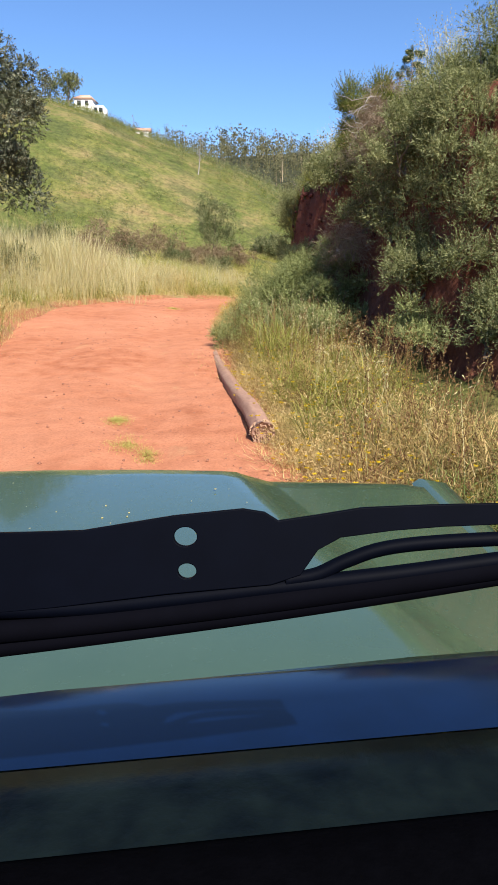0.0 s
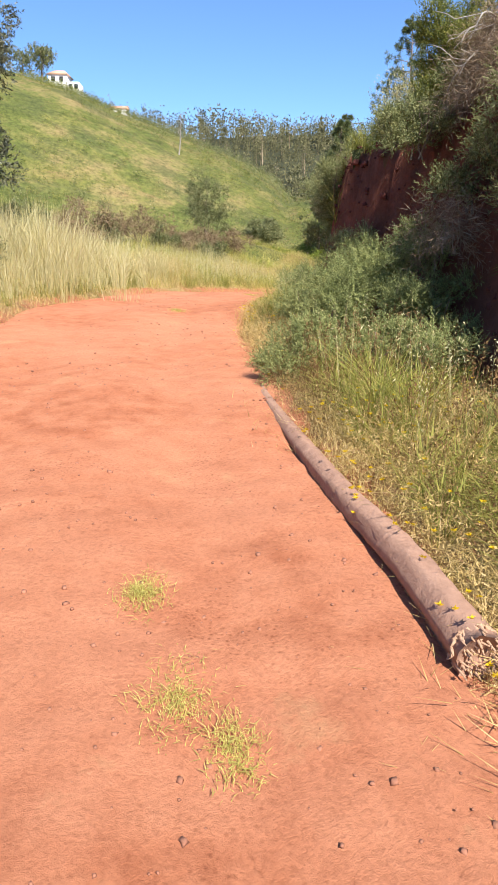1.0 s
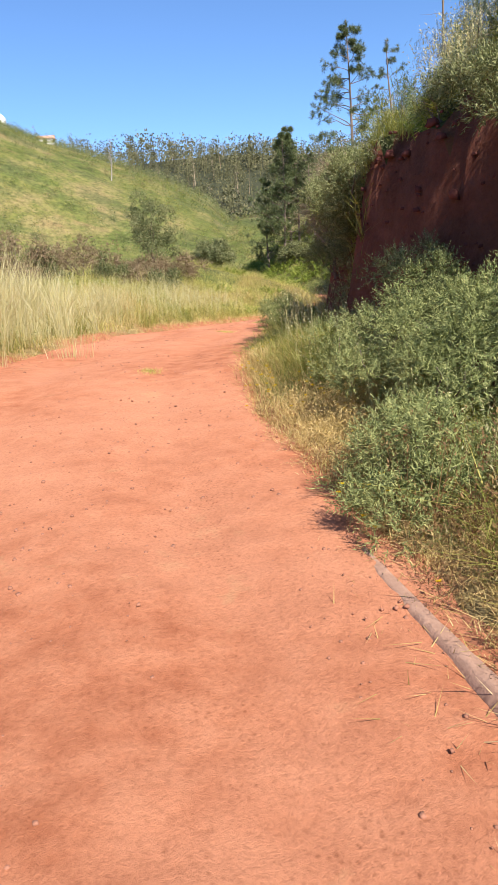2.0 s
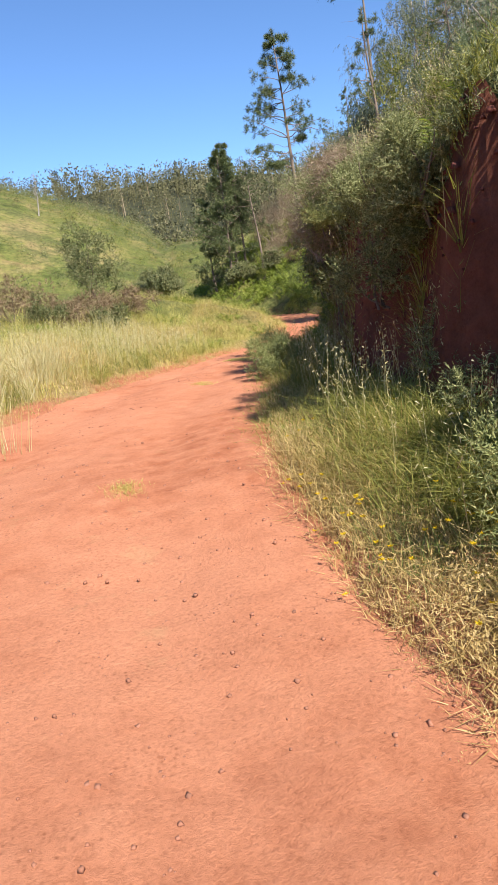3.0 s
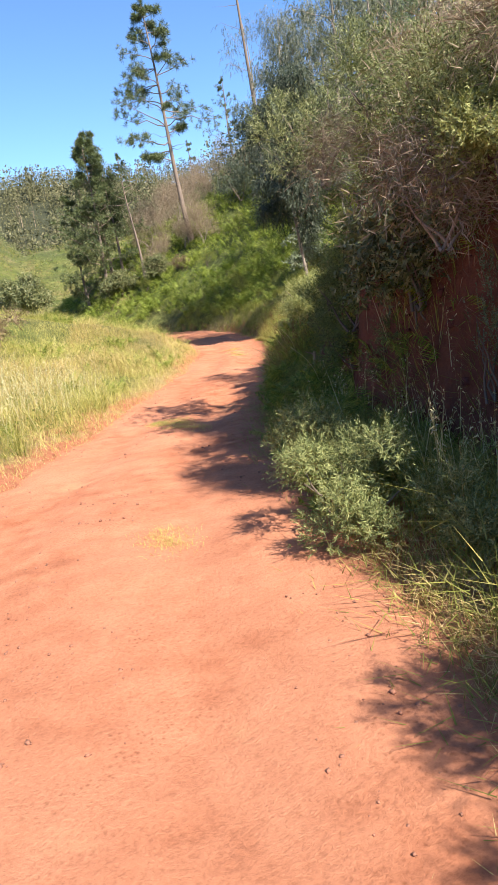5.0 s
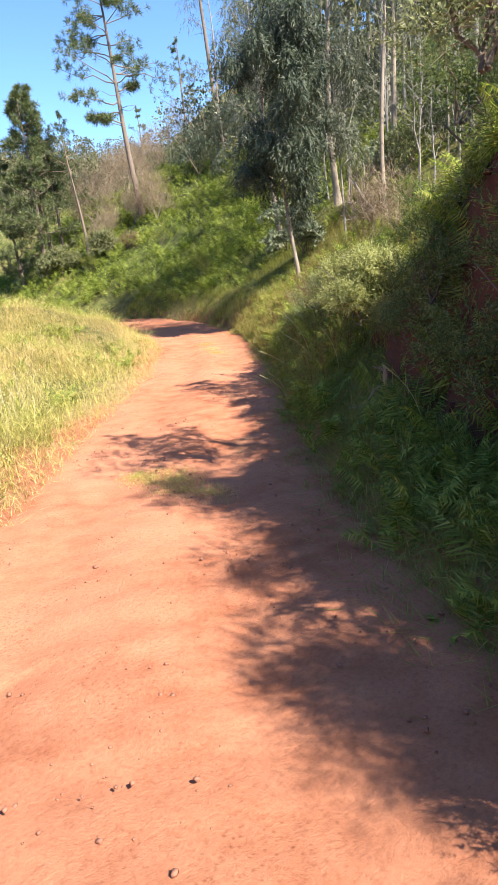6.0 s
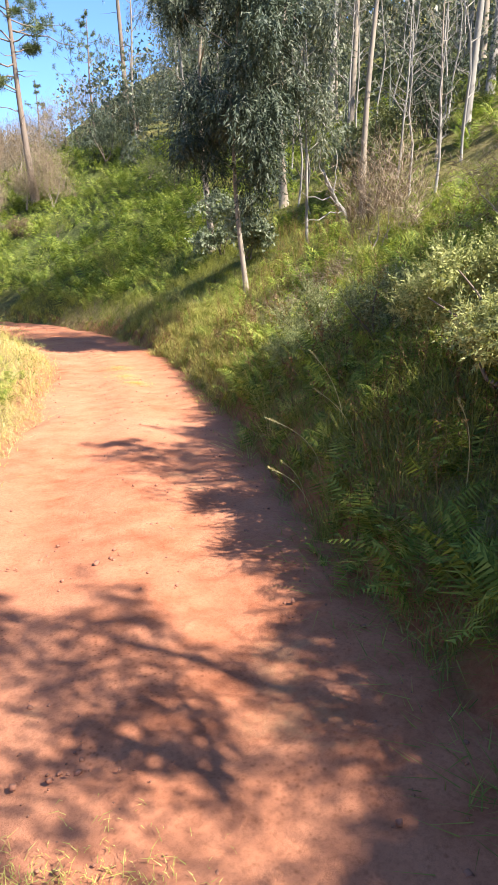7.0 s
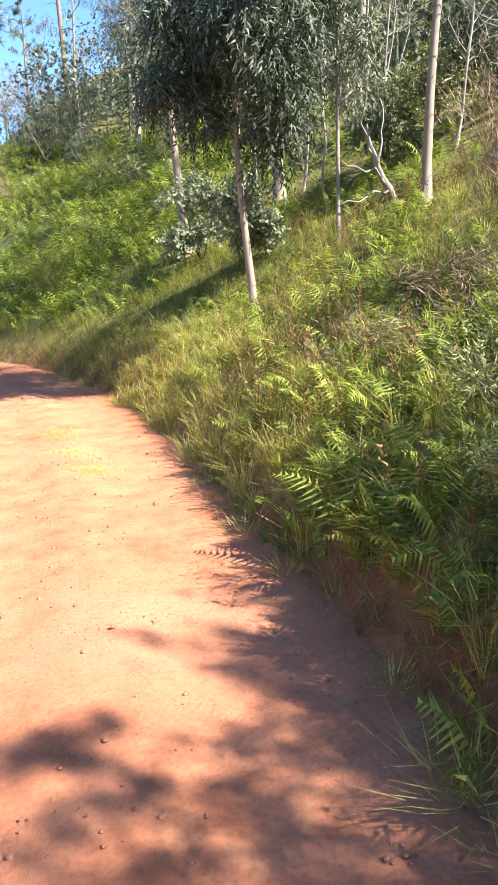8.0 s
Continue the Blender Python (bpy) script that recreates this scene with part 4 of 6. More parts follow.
x, y = rng.uniform(1.4, 2.3, 70), rng.uniform(12.3, 17.2, 70)
ferns("bracken_crest", "bright bracken fronds on the crest of the red bank", M_FERN, rng, x, y, rng.uniform(.35, .65, 70))
x, y, d = along_road(rng, 110, 30.5, 35.5, 1.9, 3.4)
stalks("dock_stalks", "rusty brown seeding dock stalks on the roadside slope", "weeds", M_WEED, rng, x, y, rng.uniform(.35, .7, len(x)), 16, .04, .016, True)


def flowers(name, label, material, rng, x, y, h, size):
    n = len(x)
    g = Geo()
    base = np.stack([x, y, height(x, y) + h], 1)
    for j in range(7):
        a = j * 6.283 / 7
        d = np.tile([math.cos(a), math.sin(a), .35], (n, 1)) + rng.normal(size=(n, 3)) * .12
        g.add(*leaf_quads(base, d, size, size * .55, rng))
    ob = link(name, g.mesh(name, material))
    return tagged(ob, label, "flowers", kind="stuff")


x, y, d = along_road(rng, 1500, 2.5, 16, 1.6, 3.4)
k = clumped(rng, x, y, 1.3, 84, .0) & (np.abs(height(x + .1, y) - height(x - .1, y)) < .14)
flowers("yellow_flowers", "small yellow daisies at the foot of the bank", M_YELLOW, rng, x[k], y[k], rng.uniform(.12, .3, k.sum()), .022)
x, y, d = along_road(rng, 160, 4, 24, -4.5, -2.2)
flowers("verge_flowers", "small yellow flowers scattered in the dry verge", M_YELLOW, rng, x, y, rng.uniform(.2, .45, len(x)), .018)

# ---- far hills: woods, scrub, house ----
def far_trees(name, label, material, rng, x, y, hgt, per, leafsize, slim=.3, base=.25, clumps=6):
    """Small rough trees, each a stem and a ragged crown of clumps."""
    n = len(x)
    z = height(x, y)
    g = Geo()
    o = np.stack([x, y, z], 1)
    g.add(*leaf_quads(o - [0, 0, .5], np.tile([0, 0, 1.0], (n, 1)) + rng.normal(size=(n, 3)) * .04, hgt * .95, .04 * hgt, rng))
    u = base + (1 - base) * (np.arange(clumps) + rng.rand(n, clumps)) / clumps
    wide = slim * hgt[:, None] * np.sin(np.clip((u - base) / (1 - base) * 2.5 + .5, 0, 3.0)) * rng.uniform(.2, 1, (n, clumps))
    a = rng.uniform(0, 6.283, (n, clumps))
    c = o[:, None] + np.stack([np.cos(a) * wide, np.sin(a) * wide, u * hgt[:, None]], 2)
    r = slim * hgt * .52
    for j in range(per):
        w = scattered(rng, n)
        p = c[np.arange(n), rng.randint(0, clumps, n)] + w * (r * rng.uniform(.35, 1.0, n))[:, None] * [1, 1, .8]
        d = w + scattered(rng, n) * .6 + [0, 0, .25]
        g.add(*leaf_quads(p, d, leafsize * hgt * rng.uniform(.6, 1.3, n), leafsize * hgt * .8, rng))
    ob = link(name, g.mesh(name, material))
    return tagged(ob, label, "woods", kind="stuff")


def polar(rng, n, b0, b1, r0, r1):
    b, r = rng.uniform(b0, b1, n), rng.uniform(r0, r1, n)
    c = np.arctan(b)
    return np.sin(c) * r, np.cos(c) * r


rng = np.random.RandomState(77)
x, y = polar(rng, 3700, -.42, .40, 250, 470)
k = clumped(rng, x, y, .02, 90, -1.0) & (np.hypot(x + 56, (y - 352) * .55) > 13)
far_trees("ridge_woods", "dark grey-green pine and gum woods along the ridge", M_FARLEAF, rng, x[k], y[k], rng.uniform(4, 12, k.sum()) * np.clip(1 + .35 * wave(x[k], y[k], .06, 99), .5, 1.5), 40, .088, .26, .04)
x, y = polar(rng, 260, -.42, .40, 240, 440)
far_trees("bare_ridge_trees", "pale bare trunks standing in the ridge woods", M_DEAD, rng, x, y, rng.uniform(7, 13, len(x)), 10, .05, .08, .5)
x, y = rng.uniform(24, 60, 300), rng.uniform(20, 64, 300)
k = height(x, y) > 9
far_trees("crest_wood", "gum and pine wood along the top of the near slope", M_FARLEAF, rng, x[k], y[k], rng.uniform(4.5, 9, k.sum()), 80, .07, .22, .2)
x, y = polar(rng, 1500, -.30, .16, 90, 190)
k = clumped(rng, x, y, .04, 92, .1)
far_trees("hill_scrub", "low scrub scattered over the green hillside", M_BROAD, rng, x[k], y[k], rng.uniform(.5, 1.8, k.sum()), 40, .12, .55, .05)
x, y = polar(rng, 9500, -.34, .25, 62, 172)
k = clumped(rng, x, y, .06, 94, -.1)
far_trees("hill_bushes", "small green and olive bushes on the hillside", M_HEATH, rng, x[k], y[k], rng.uniform(.3, 1.05, k.sum()), 18, .17, .75, .05)
x, y = polar(rng, 2600, -.34, .12, 64, 165)
k = clumped(rng, x, y, .05, 97, .25)
far_trees("hill_dry_bracken", "rusty dry bracken patches on the green hillside", M_RUST, rng, x[k], y[k], rng.uniform(.3, .8, k.sum()), 18, .17, 1.0, .05)

x, y = rng.uniform(18, 34, 230), rng.uniform(28, 68, 230)
k = (road_frame(x, y)[0] > 9)
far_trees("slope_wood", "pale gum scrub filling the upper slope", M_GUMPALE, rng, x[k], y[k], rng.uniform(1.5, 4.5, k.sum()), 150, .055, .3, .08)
# ---- trees ----
def pine(label, x, y, hgt, lean, seed, crown0=.45, spread=1.0, tufts=7, whorls=14, sink=.3, dead=4, name="pine_tree", r0=None, up=.35, full=1.0, boughs=()):
    """A pine: leaning trunk, whorls of limbs, tufts of needles."""
    rng = np.random.RandomState(seed)
    h = holder(name, x, y, ground_at(x, y), label, "tree")
    r0 = r0 or .018 * hgt
    u = np.linspace(0, 1, 12)
    sx = lean[0] * (u - .25 * u * u) * hgt / .75
    sy = lean[1] * (u - .25 * u * u) * hgt / .75
    trunk = np.stack([sx + .05 * np.sin(u * 7 + seed), sy, u * hgt - sink], 1)
    gt, gc = Geo(), Geo()
    gt.add(*tube(trunk, r0 * (1 - .88 * u) * (1 + .5 * np.exp(-u * 18)), 9))
    pts, dirs = [], []

    def on(v):
        return np.array([np.interp(v, u, trunk[:, i]) for i in range(3)])

    for i in range(whorls):
        v = crown0 + (1 - crown0) * (i + rng.uniform(-.3, .3)) / whorls
        v = min(v, .985)
        f = (v - crown0) / (1 - crown0)
        for j in range(rng.randint(2, 4)):
            a = rng.uniform(0, 6.283)
            ln = spread * hgt * (.20 * (1 - f) ** .8 + .016) * rng.uniform(.55, 1.25)
            tip = on(v) + np.array([math.cos(a) * ln, math.sin(a) * ln, ln * rng.uniform(up - .35, up + .35)])
            p = bent(rng, on(v), tip, 6, .1)
            gt.add(*tube(p, np.linspace(r0 * .22 * (1.1 - .6 * f), r0 * .05, 6), 5))
            for q in range(tufts):
                w = rng.uniform(.45, 1.0)
                c = np.array([np.interp(w, np.linspace(0, 1, 6), p[:, m]) for m in range(3)])
                pts.append(c + rng.normal(size=3) * .09 * ln)
                dirs.append(unit(tip - on(v) + np.array([0, 0, .5 * ln])))
    for i in range(5):
        pts.append(on(.95 + .01 * i))
        dirs.append(np.array([0, 0, 1.0]))
    for i in range(dead):
        v = rng.uniform(crown0 * .45, crown0)
        a = rng.uniform(0, 6.283)
        ln = hgt * rng.uniform(.05, .13)
        p = bent(rng, on(v), on(v) + np.array([math.cos(a) * ln, math.sin(a) * ln, ln * rng.uniform(-.1, .4)]), 6, .15)
        gt.add(*tube(p, np.linspace(r0 * .12, r0 * .02, 6), 4))
    for v, a, ln, rise in boughs:
        tip = on(v) + np.array([math.cos(a) * ln, math.sin(a) * ln, ln * rise])
        p = bent(rng, on(v), tip, 8, .12)
        gt.add(*tube(p, np.linspace(r0 * .26, r0 * .06, 8), 6))
        for q in range(34):
            w = rng.uniform(.55, 1.0)
            c = np.array([np.interp(w, np.linspace(0, 1, 8), p[:, m]) for m in range(3)])
            pts.append(c + rng.normal(size=3) * [.14 * ln, .14 * ln, .05 * ln])
            dirs.append(unit(tip - on(v) + np.array([0, 0, .4 * ln])))
    pts, dirs = np.array(pts), np.array(dirs)
    k = 40
    P, D = np.repeat(pts, k, 0), np.repeat(dirs, k, 0)
    s = .0225 * hgt ** .8 * full
    D = unit(D * .55 + scattered(rng, len(P)))
    P = P + D * rng.uniform(0, .5, (len(P), 1)) * s
    gc.add(*leaf_quads(P, D, s * rng.uniform(.8, 1.4, len(P)), s * .12, rng))
    link("trunk", gt.mesh("trunk", M_PINEBARK, flat=False), h)
    link("crown", gc.mesh("crown", M_PINE), h)
    return h


def gum(label, x, y, hgt, lean, seed, crown=(.35, 1.0), radius=1.2, n=900, name="gum_tree", r0=.07, bark_=None, leaves=None, sink=.3, limbs=9, leaf=.17):
    """A gum tree: slim pale trunk, hanging leaves."""
    rng = np.random.RandomState(seed)
    h = holder(name, x, y, ground_at(x, y), label, "tree")
    u = np.linspace(0, 1, 12)
    wob = .012 * hgt
    trunk = np.stack([lean[0] * u * hgt + wob * np.sin(u * 6 + seed), lean[1] * u * hgt + wob * np.cos(u * 5 + seed * 2) - wob * math.cos(seed * 2), u * hgt - sink], 1)
    trunk[:, 0] -= trunk[0, 0]
    gt, gc = Geo(), Geo()
    gt.add(*tube(trunk, r0 * (1 - .8 * u) * (1 + .35 * np.exp(-u * 20)), 9))
    cs, ss = [], []
    for i in range(limbs):
        v = crown[0] + (crown[1] - crown[0]) * (i + .6) / limbs
        c = np.array([np.interp(min(v, 1), u, trunk[:, m]) for m in range(3)])
        f = (i + .5) / limbs
        a = i * 2.4 + rng.uniform(-.5, .5)
        ln = radius * (.45 + .75 * math.sin(min(3.0, f * 2.5 + .5))) * rng.uniform(.6, 1.1)
        tip = c + np.array([math.cos(a) * ln, math.sin(a) * ln, ln * rng.uniform(.3, .9)])
        gt.add(*tube(bent(rng, c, tip, 6, .14), np.linspace(r0 * .35 * (1.2 - f), r0 * .06, 6), 5))
        for q in range(3):
            cs.append(c + (tip - c) * rng.uniform(.4, 1.05) + rng.normal(size=3) * .15 * radius)
            ss.append(radius * rng.uniform(.28, .52))
    cs, ss = np.array(cs), np.array(ss)
    if n:
        n = int(n * 1.8)
        i = rng.randint(0, len(cs), n)
        d = scattered(rng, n)
        p = cs[i] + d * (ss[i] * rng.uniform(.3, 1.05, n))[:, None] * [1, 1, 1.1]
        sprigs(gc, rng, p, d * .6 + [0, 0, -.8], rng.uniform(.2, .45, n), 9, leaf * .8, leaf * (.17 if leaf > .12 else .35), .55, .25, d)
        link("crown", gc.mesh("crown", leaves or M_GUM), h)
    link("trunk", gt.mesh("trunk", bark_ or M_GUMBARK, flat=False), h)
    return h


# the leaning pine over the bend, and the pines about it
pine("tall leaning pine with bare lower trunk above the bend", 13.2, 58.1, 13.7, (-.04, .02), 3, .50, .95, 13, 15, dead=12, r0=.165, up=.15, full=1.15, boughs=((.44, 3.3, 2.7, .02), (.40, 2.7, 1.7, .0), (.36, 3.6, 1.5, .1), (.47, 0.2, 1.2, .3)))
pine("dense young pine beside the bend", 7.9, 60.0, 9.7, (.02, 0), 4, .20, 1.45, 12, 24, r0=.12, full=1.5)
pine("dense dark pine in the thicket at the bend", 8.6, 61.3, 9.4, (.0, 0), 14, .12, 1.15, 13, 24, r0=.12, full=1.5)
pine("small dense pine in the thicket at the bend", 6.8, 61.5, 7.2, (.0, 0), 15, .10, 1.2, 12, 20, r0=.10, full=1.5)
pine("slim pine in the thicket at the bend", 9.2, 60.5, 8.0, (-.02, 0), 5, .45, 1.0, 8, 12, r0=.10)
pine("slim pine with a thin bare trunk at the bend", 10.0, 58.5, 7.4, (-.05, 0), 6, .6, 1.0, 7, 9, r0=.09)
pine("very tall pine with a long bare trunk on the hill", 25.6, 72.1, 21.0, (-.02, 0), 7, .62, .9, 10, 13, dead=6, r0=.17)
pine("young pine on the skyline of the hill", 21.6, 69.1, 7.6, (0, 0), 8, .12, 1.5, 9, 13, r0=.10)
pine("young pine on the skyline of the hill", 18.5, 70.5, 6.0, (0, 0), 9, .15, 1.3, 8, 11, r0=.09)
pine("small bright pine on the hill", 22.8, 66.0, 4.6, (0, 0), 10, .12, 1.5, 8, 10, r0=.07)
pine("thin pine on the rim of the red bank", 4.3, 23.5, 3.6, (-.03, 0), 11, .2, 1.3, 7, 11, r0=.05)
pine("young pine among the gums on the slope", 19.5, 48.5, 6.5, (0, 0), 12, .2, 1.1, 8, 13, r0=.1)

pine("young sparse pine on the slope above the bank", 7.0, 25.3, 4.4, (-.02, 0), 16, .5, 1.2, 6, 10, r0=.07)
pine("young sparse pine on the slope above the bank", 8.0, 24.6, 4.4, (.02, 0), 17, .3, 1.1, 7, 10, r0=.07)

# gum trees on the slope
gum("young gum tree with dense hanging crown by the track", 9.7, 37.1, 6.6, (-.02, .0), 21, (.34, 1.02), 1.0, 3000, r0=.058, limbs=17)
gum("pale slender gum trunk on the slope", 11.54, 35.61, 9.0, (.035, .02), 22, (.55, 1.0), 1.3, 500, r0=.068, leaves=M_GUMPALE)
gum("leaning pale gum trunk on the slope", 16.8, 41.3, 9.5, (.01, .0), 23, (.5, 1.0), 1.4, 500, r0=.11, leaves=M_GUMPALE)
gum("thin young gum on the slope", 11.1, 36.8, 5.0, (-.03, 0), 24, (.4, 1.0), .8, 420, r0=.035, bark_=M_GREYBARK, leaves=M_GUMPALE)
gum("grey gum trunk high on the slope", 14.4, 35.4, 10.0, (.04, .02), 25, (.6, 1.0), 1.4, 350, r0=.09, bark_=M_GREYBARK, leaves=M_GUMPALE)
gum("thin dead gum stem on the slope", 13.8, 35.7, 4.6, (.06, 0), 26, (.3, 1.0), .7, 0, r0=.035)
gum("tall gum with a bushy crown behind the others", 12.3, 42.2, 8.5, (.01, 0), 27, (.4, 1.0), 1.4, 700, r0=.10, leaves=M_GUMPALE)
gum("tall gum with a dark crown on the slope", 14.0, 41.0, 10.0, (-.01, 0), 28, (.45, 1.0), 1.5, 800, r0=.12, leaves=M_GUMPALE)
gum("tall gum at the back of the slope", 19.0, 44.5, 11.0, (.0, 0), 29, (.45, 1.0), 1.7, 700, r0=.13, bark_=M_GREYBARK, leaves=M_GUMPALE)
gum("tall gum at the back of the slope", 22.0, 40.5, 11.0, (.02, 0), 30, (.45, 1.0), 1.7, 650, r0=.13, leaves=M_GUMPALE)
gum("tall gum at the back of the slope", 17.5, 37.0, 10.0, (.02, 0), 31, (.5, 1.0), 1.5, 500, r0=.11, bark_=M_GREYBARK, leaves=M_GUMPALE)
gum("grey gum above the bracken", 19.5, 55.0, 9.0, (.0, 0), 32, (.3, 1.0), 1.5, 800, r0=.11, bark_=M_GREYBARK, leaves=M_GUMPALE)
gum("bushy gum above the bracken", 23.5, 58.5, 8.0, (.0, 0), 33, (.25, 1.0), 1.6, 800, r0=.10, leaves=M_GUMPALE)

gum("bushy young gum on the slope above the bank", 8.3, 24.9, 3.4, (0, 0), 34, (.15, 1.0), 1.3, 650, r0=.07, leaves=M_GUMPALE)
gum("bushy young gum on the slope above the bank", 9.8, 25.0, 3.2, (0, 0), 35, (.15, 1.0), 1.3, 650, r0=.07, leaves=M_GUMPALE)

# more gums up the slope, to its top
rng = np.random.RandomState(19)
for i in range(15):
    gx, gy = rng.uniform(15.5, 29), rng.uniform(31, 60)
    if gx < 15.5 + .12 * (gy - 31):
        gx += 4
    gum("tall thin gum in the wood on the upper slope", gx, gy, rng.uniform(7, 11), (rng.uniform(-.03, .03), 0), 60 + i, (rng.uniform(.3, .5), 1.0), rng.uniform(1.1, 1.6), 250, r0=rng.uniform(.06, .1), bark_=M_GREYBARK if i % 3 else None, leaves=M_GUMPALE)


# the dark tree at the left of the track
tree = bush("evergreen_tree", "dense dark olive evergreen tree at the edge of the verge", -6.75, 18.6, 4.15, (1.35, 1.35, 3.35), "evergreen", 40, 6200, "tree")


def bare_tree(label, x, y, hgt, seed, r0=.05):
    rng = np.random.RandomState(seed)
    h = holder("dead_tree", x, y, ground_at(x, y), label, "tree")
    g = Geo()
    u = np.linspace(0, 1, 8)[:, None]
    t = bent(rng, (0, 0, -.2), (rng.uniform(-.1, .1) * hgt, 0, hgt), 8, .05)
    g.add(*tube(t, r0 * (1 - .85 * u[:, 0]), 6))
    for i in range(int(14 + hgt)):
        v = rng.uniform(.3, .98)
        c = np.array([np.interp(v, u[:, 0], t[:, m]) for m in range(3)])
        a, ln = rng.uniform(0, 6.283), hgt * rng.uniform(.1, .28) * (1.2 - v)
        b = bent(rng, c, c + np.array([math.cos(a) * ln, math.sin(a) * ln, ln * rng.uniform(.4, 1.2)]), 5, .15)
        g.add(*tube(b, np.linspace(r0 * .3, r0 * .06, 5), 4))
        for q in range(3):
            e = b[rng.randint(2, 5)]
            g.add(*tube(bent(rng, e, e + scattered(rng, 1)[0] * ln * .5 + [0, 0, ln * .3], 4, .15), np.linspace(r0 * .1, r0 * .03, 4), 3))
    link("trunk", g.mesh("trunk", M_GREYBARK), h)
    return h


for i, (bx, by, bh) in enumerate([(15.2, 39.5, 5.5), (17.2, 39.2, 6.0), (18.2, 41.5, 5.0), (15.8, 37.2, 5.0), (19.2, 38.5, 6.0), (12.9, 38.6, 4.2), (12.2, 35.0, 3.6), (13.0, 34.4, 4.0), (14.6, 34.2, 4.6), (13.4, 36.4, 4.4), (15.0, 33.4, 4.4), (11.6, 33.9, 2.4), (16.6, 33.2, 5.0), (14.0, 38.2, 5.0), (20.5, 43.0, 6), (16.0, 35.6, 4.8), (17.8, 35.0, 5), (13.6, 40.0, 4.5), (14.6, 42.4, 5.5), (16.4, 43.5, 5.5), (21.5, 38.0, 6), (20.2, 36.0, 5.5), (23.0, 42.0, 6.5), (18.6, 47.0, 6), (14.9, 36.4, 4), (16.9, 37.8, 4.6)]):
    tagged(bare_tree("bare grey dead sapling on the gum slope", bx, by, bh, 300 + i, .032), group="dead saplings on the slope")

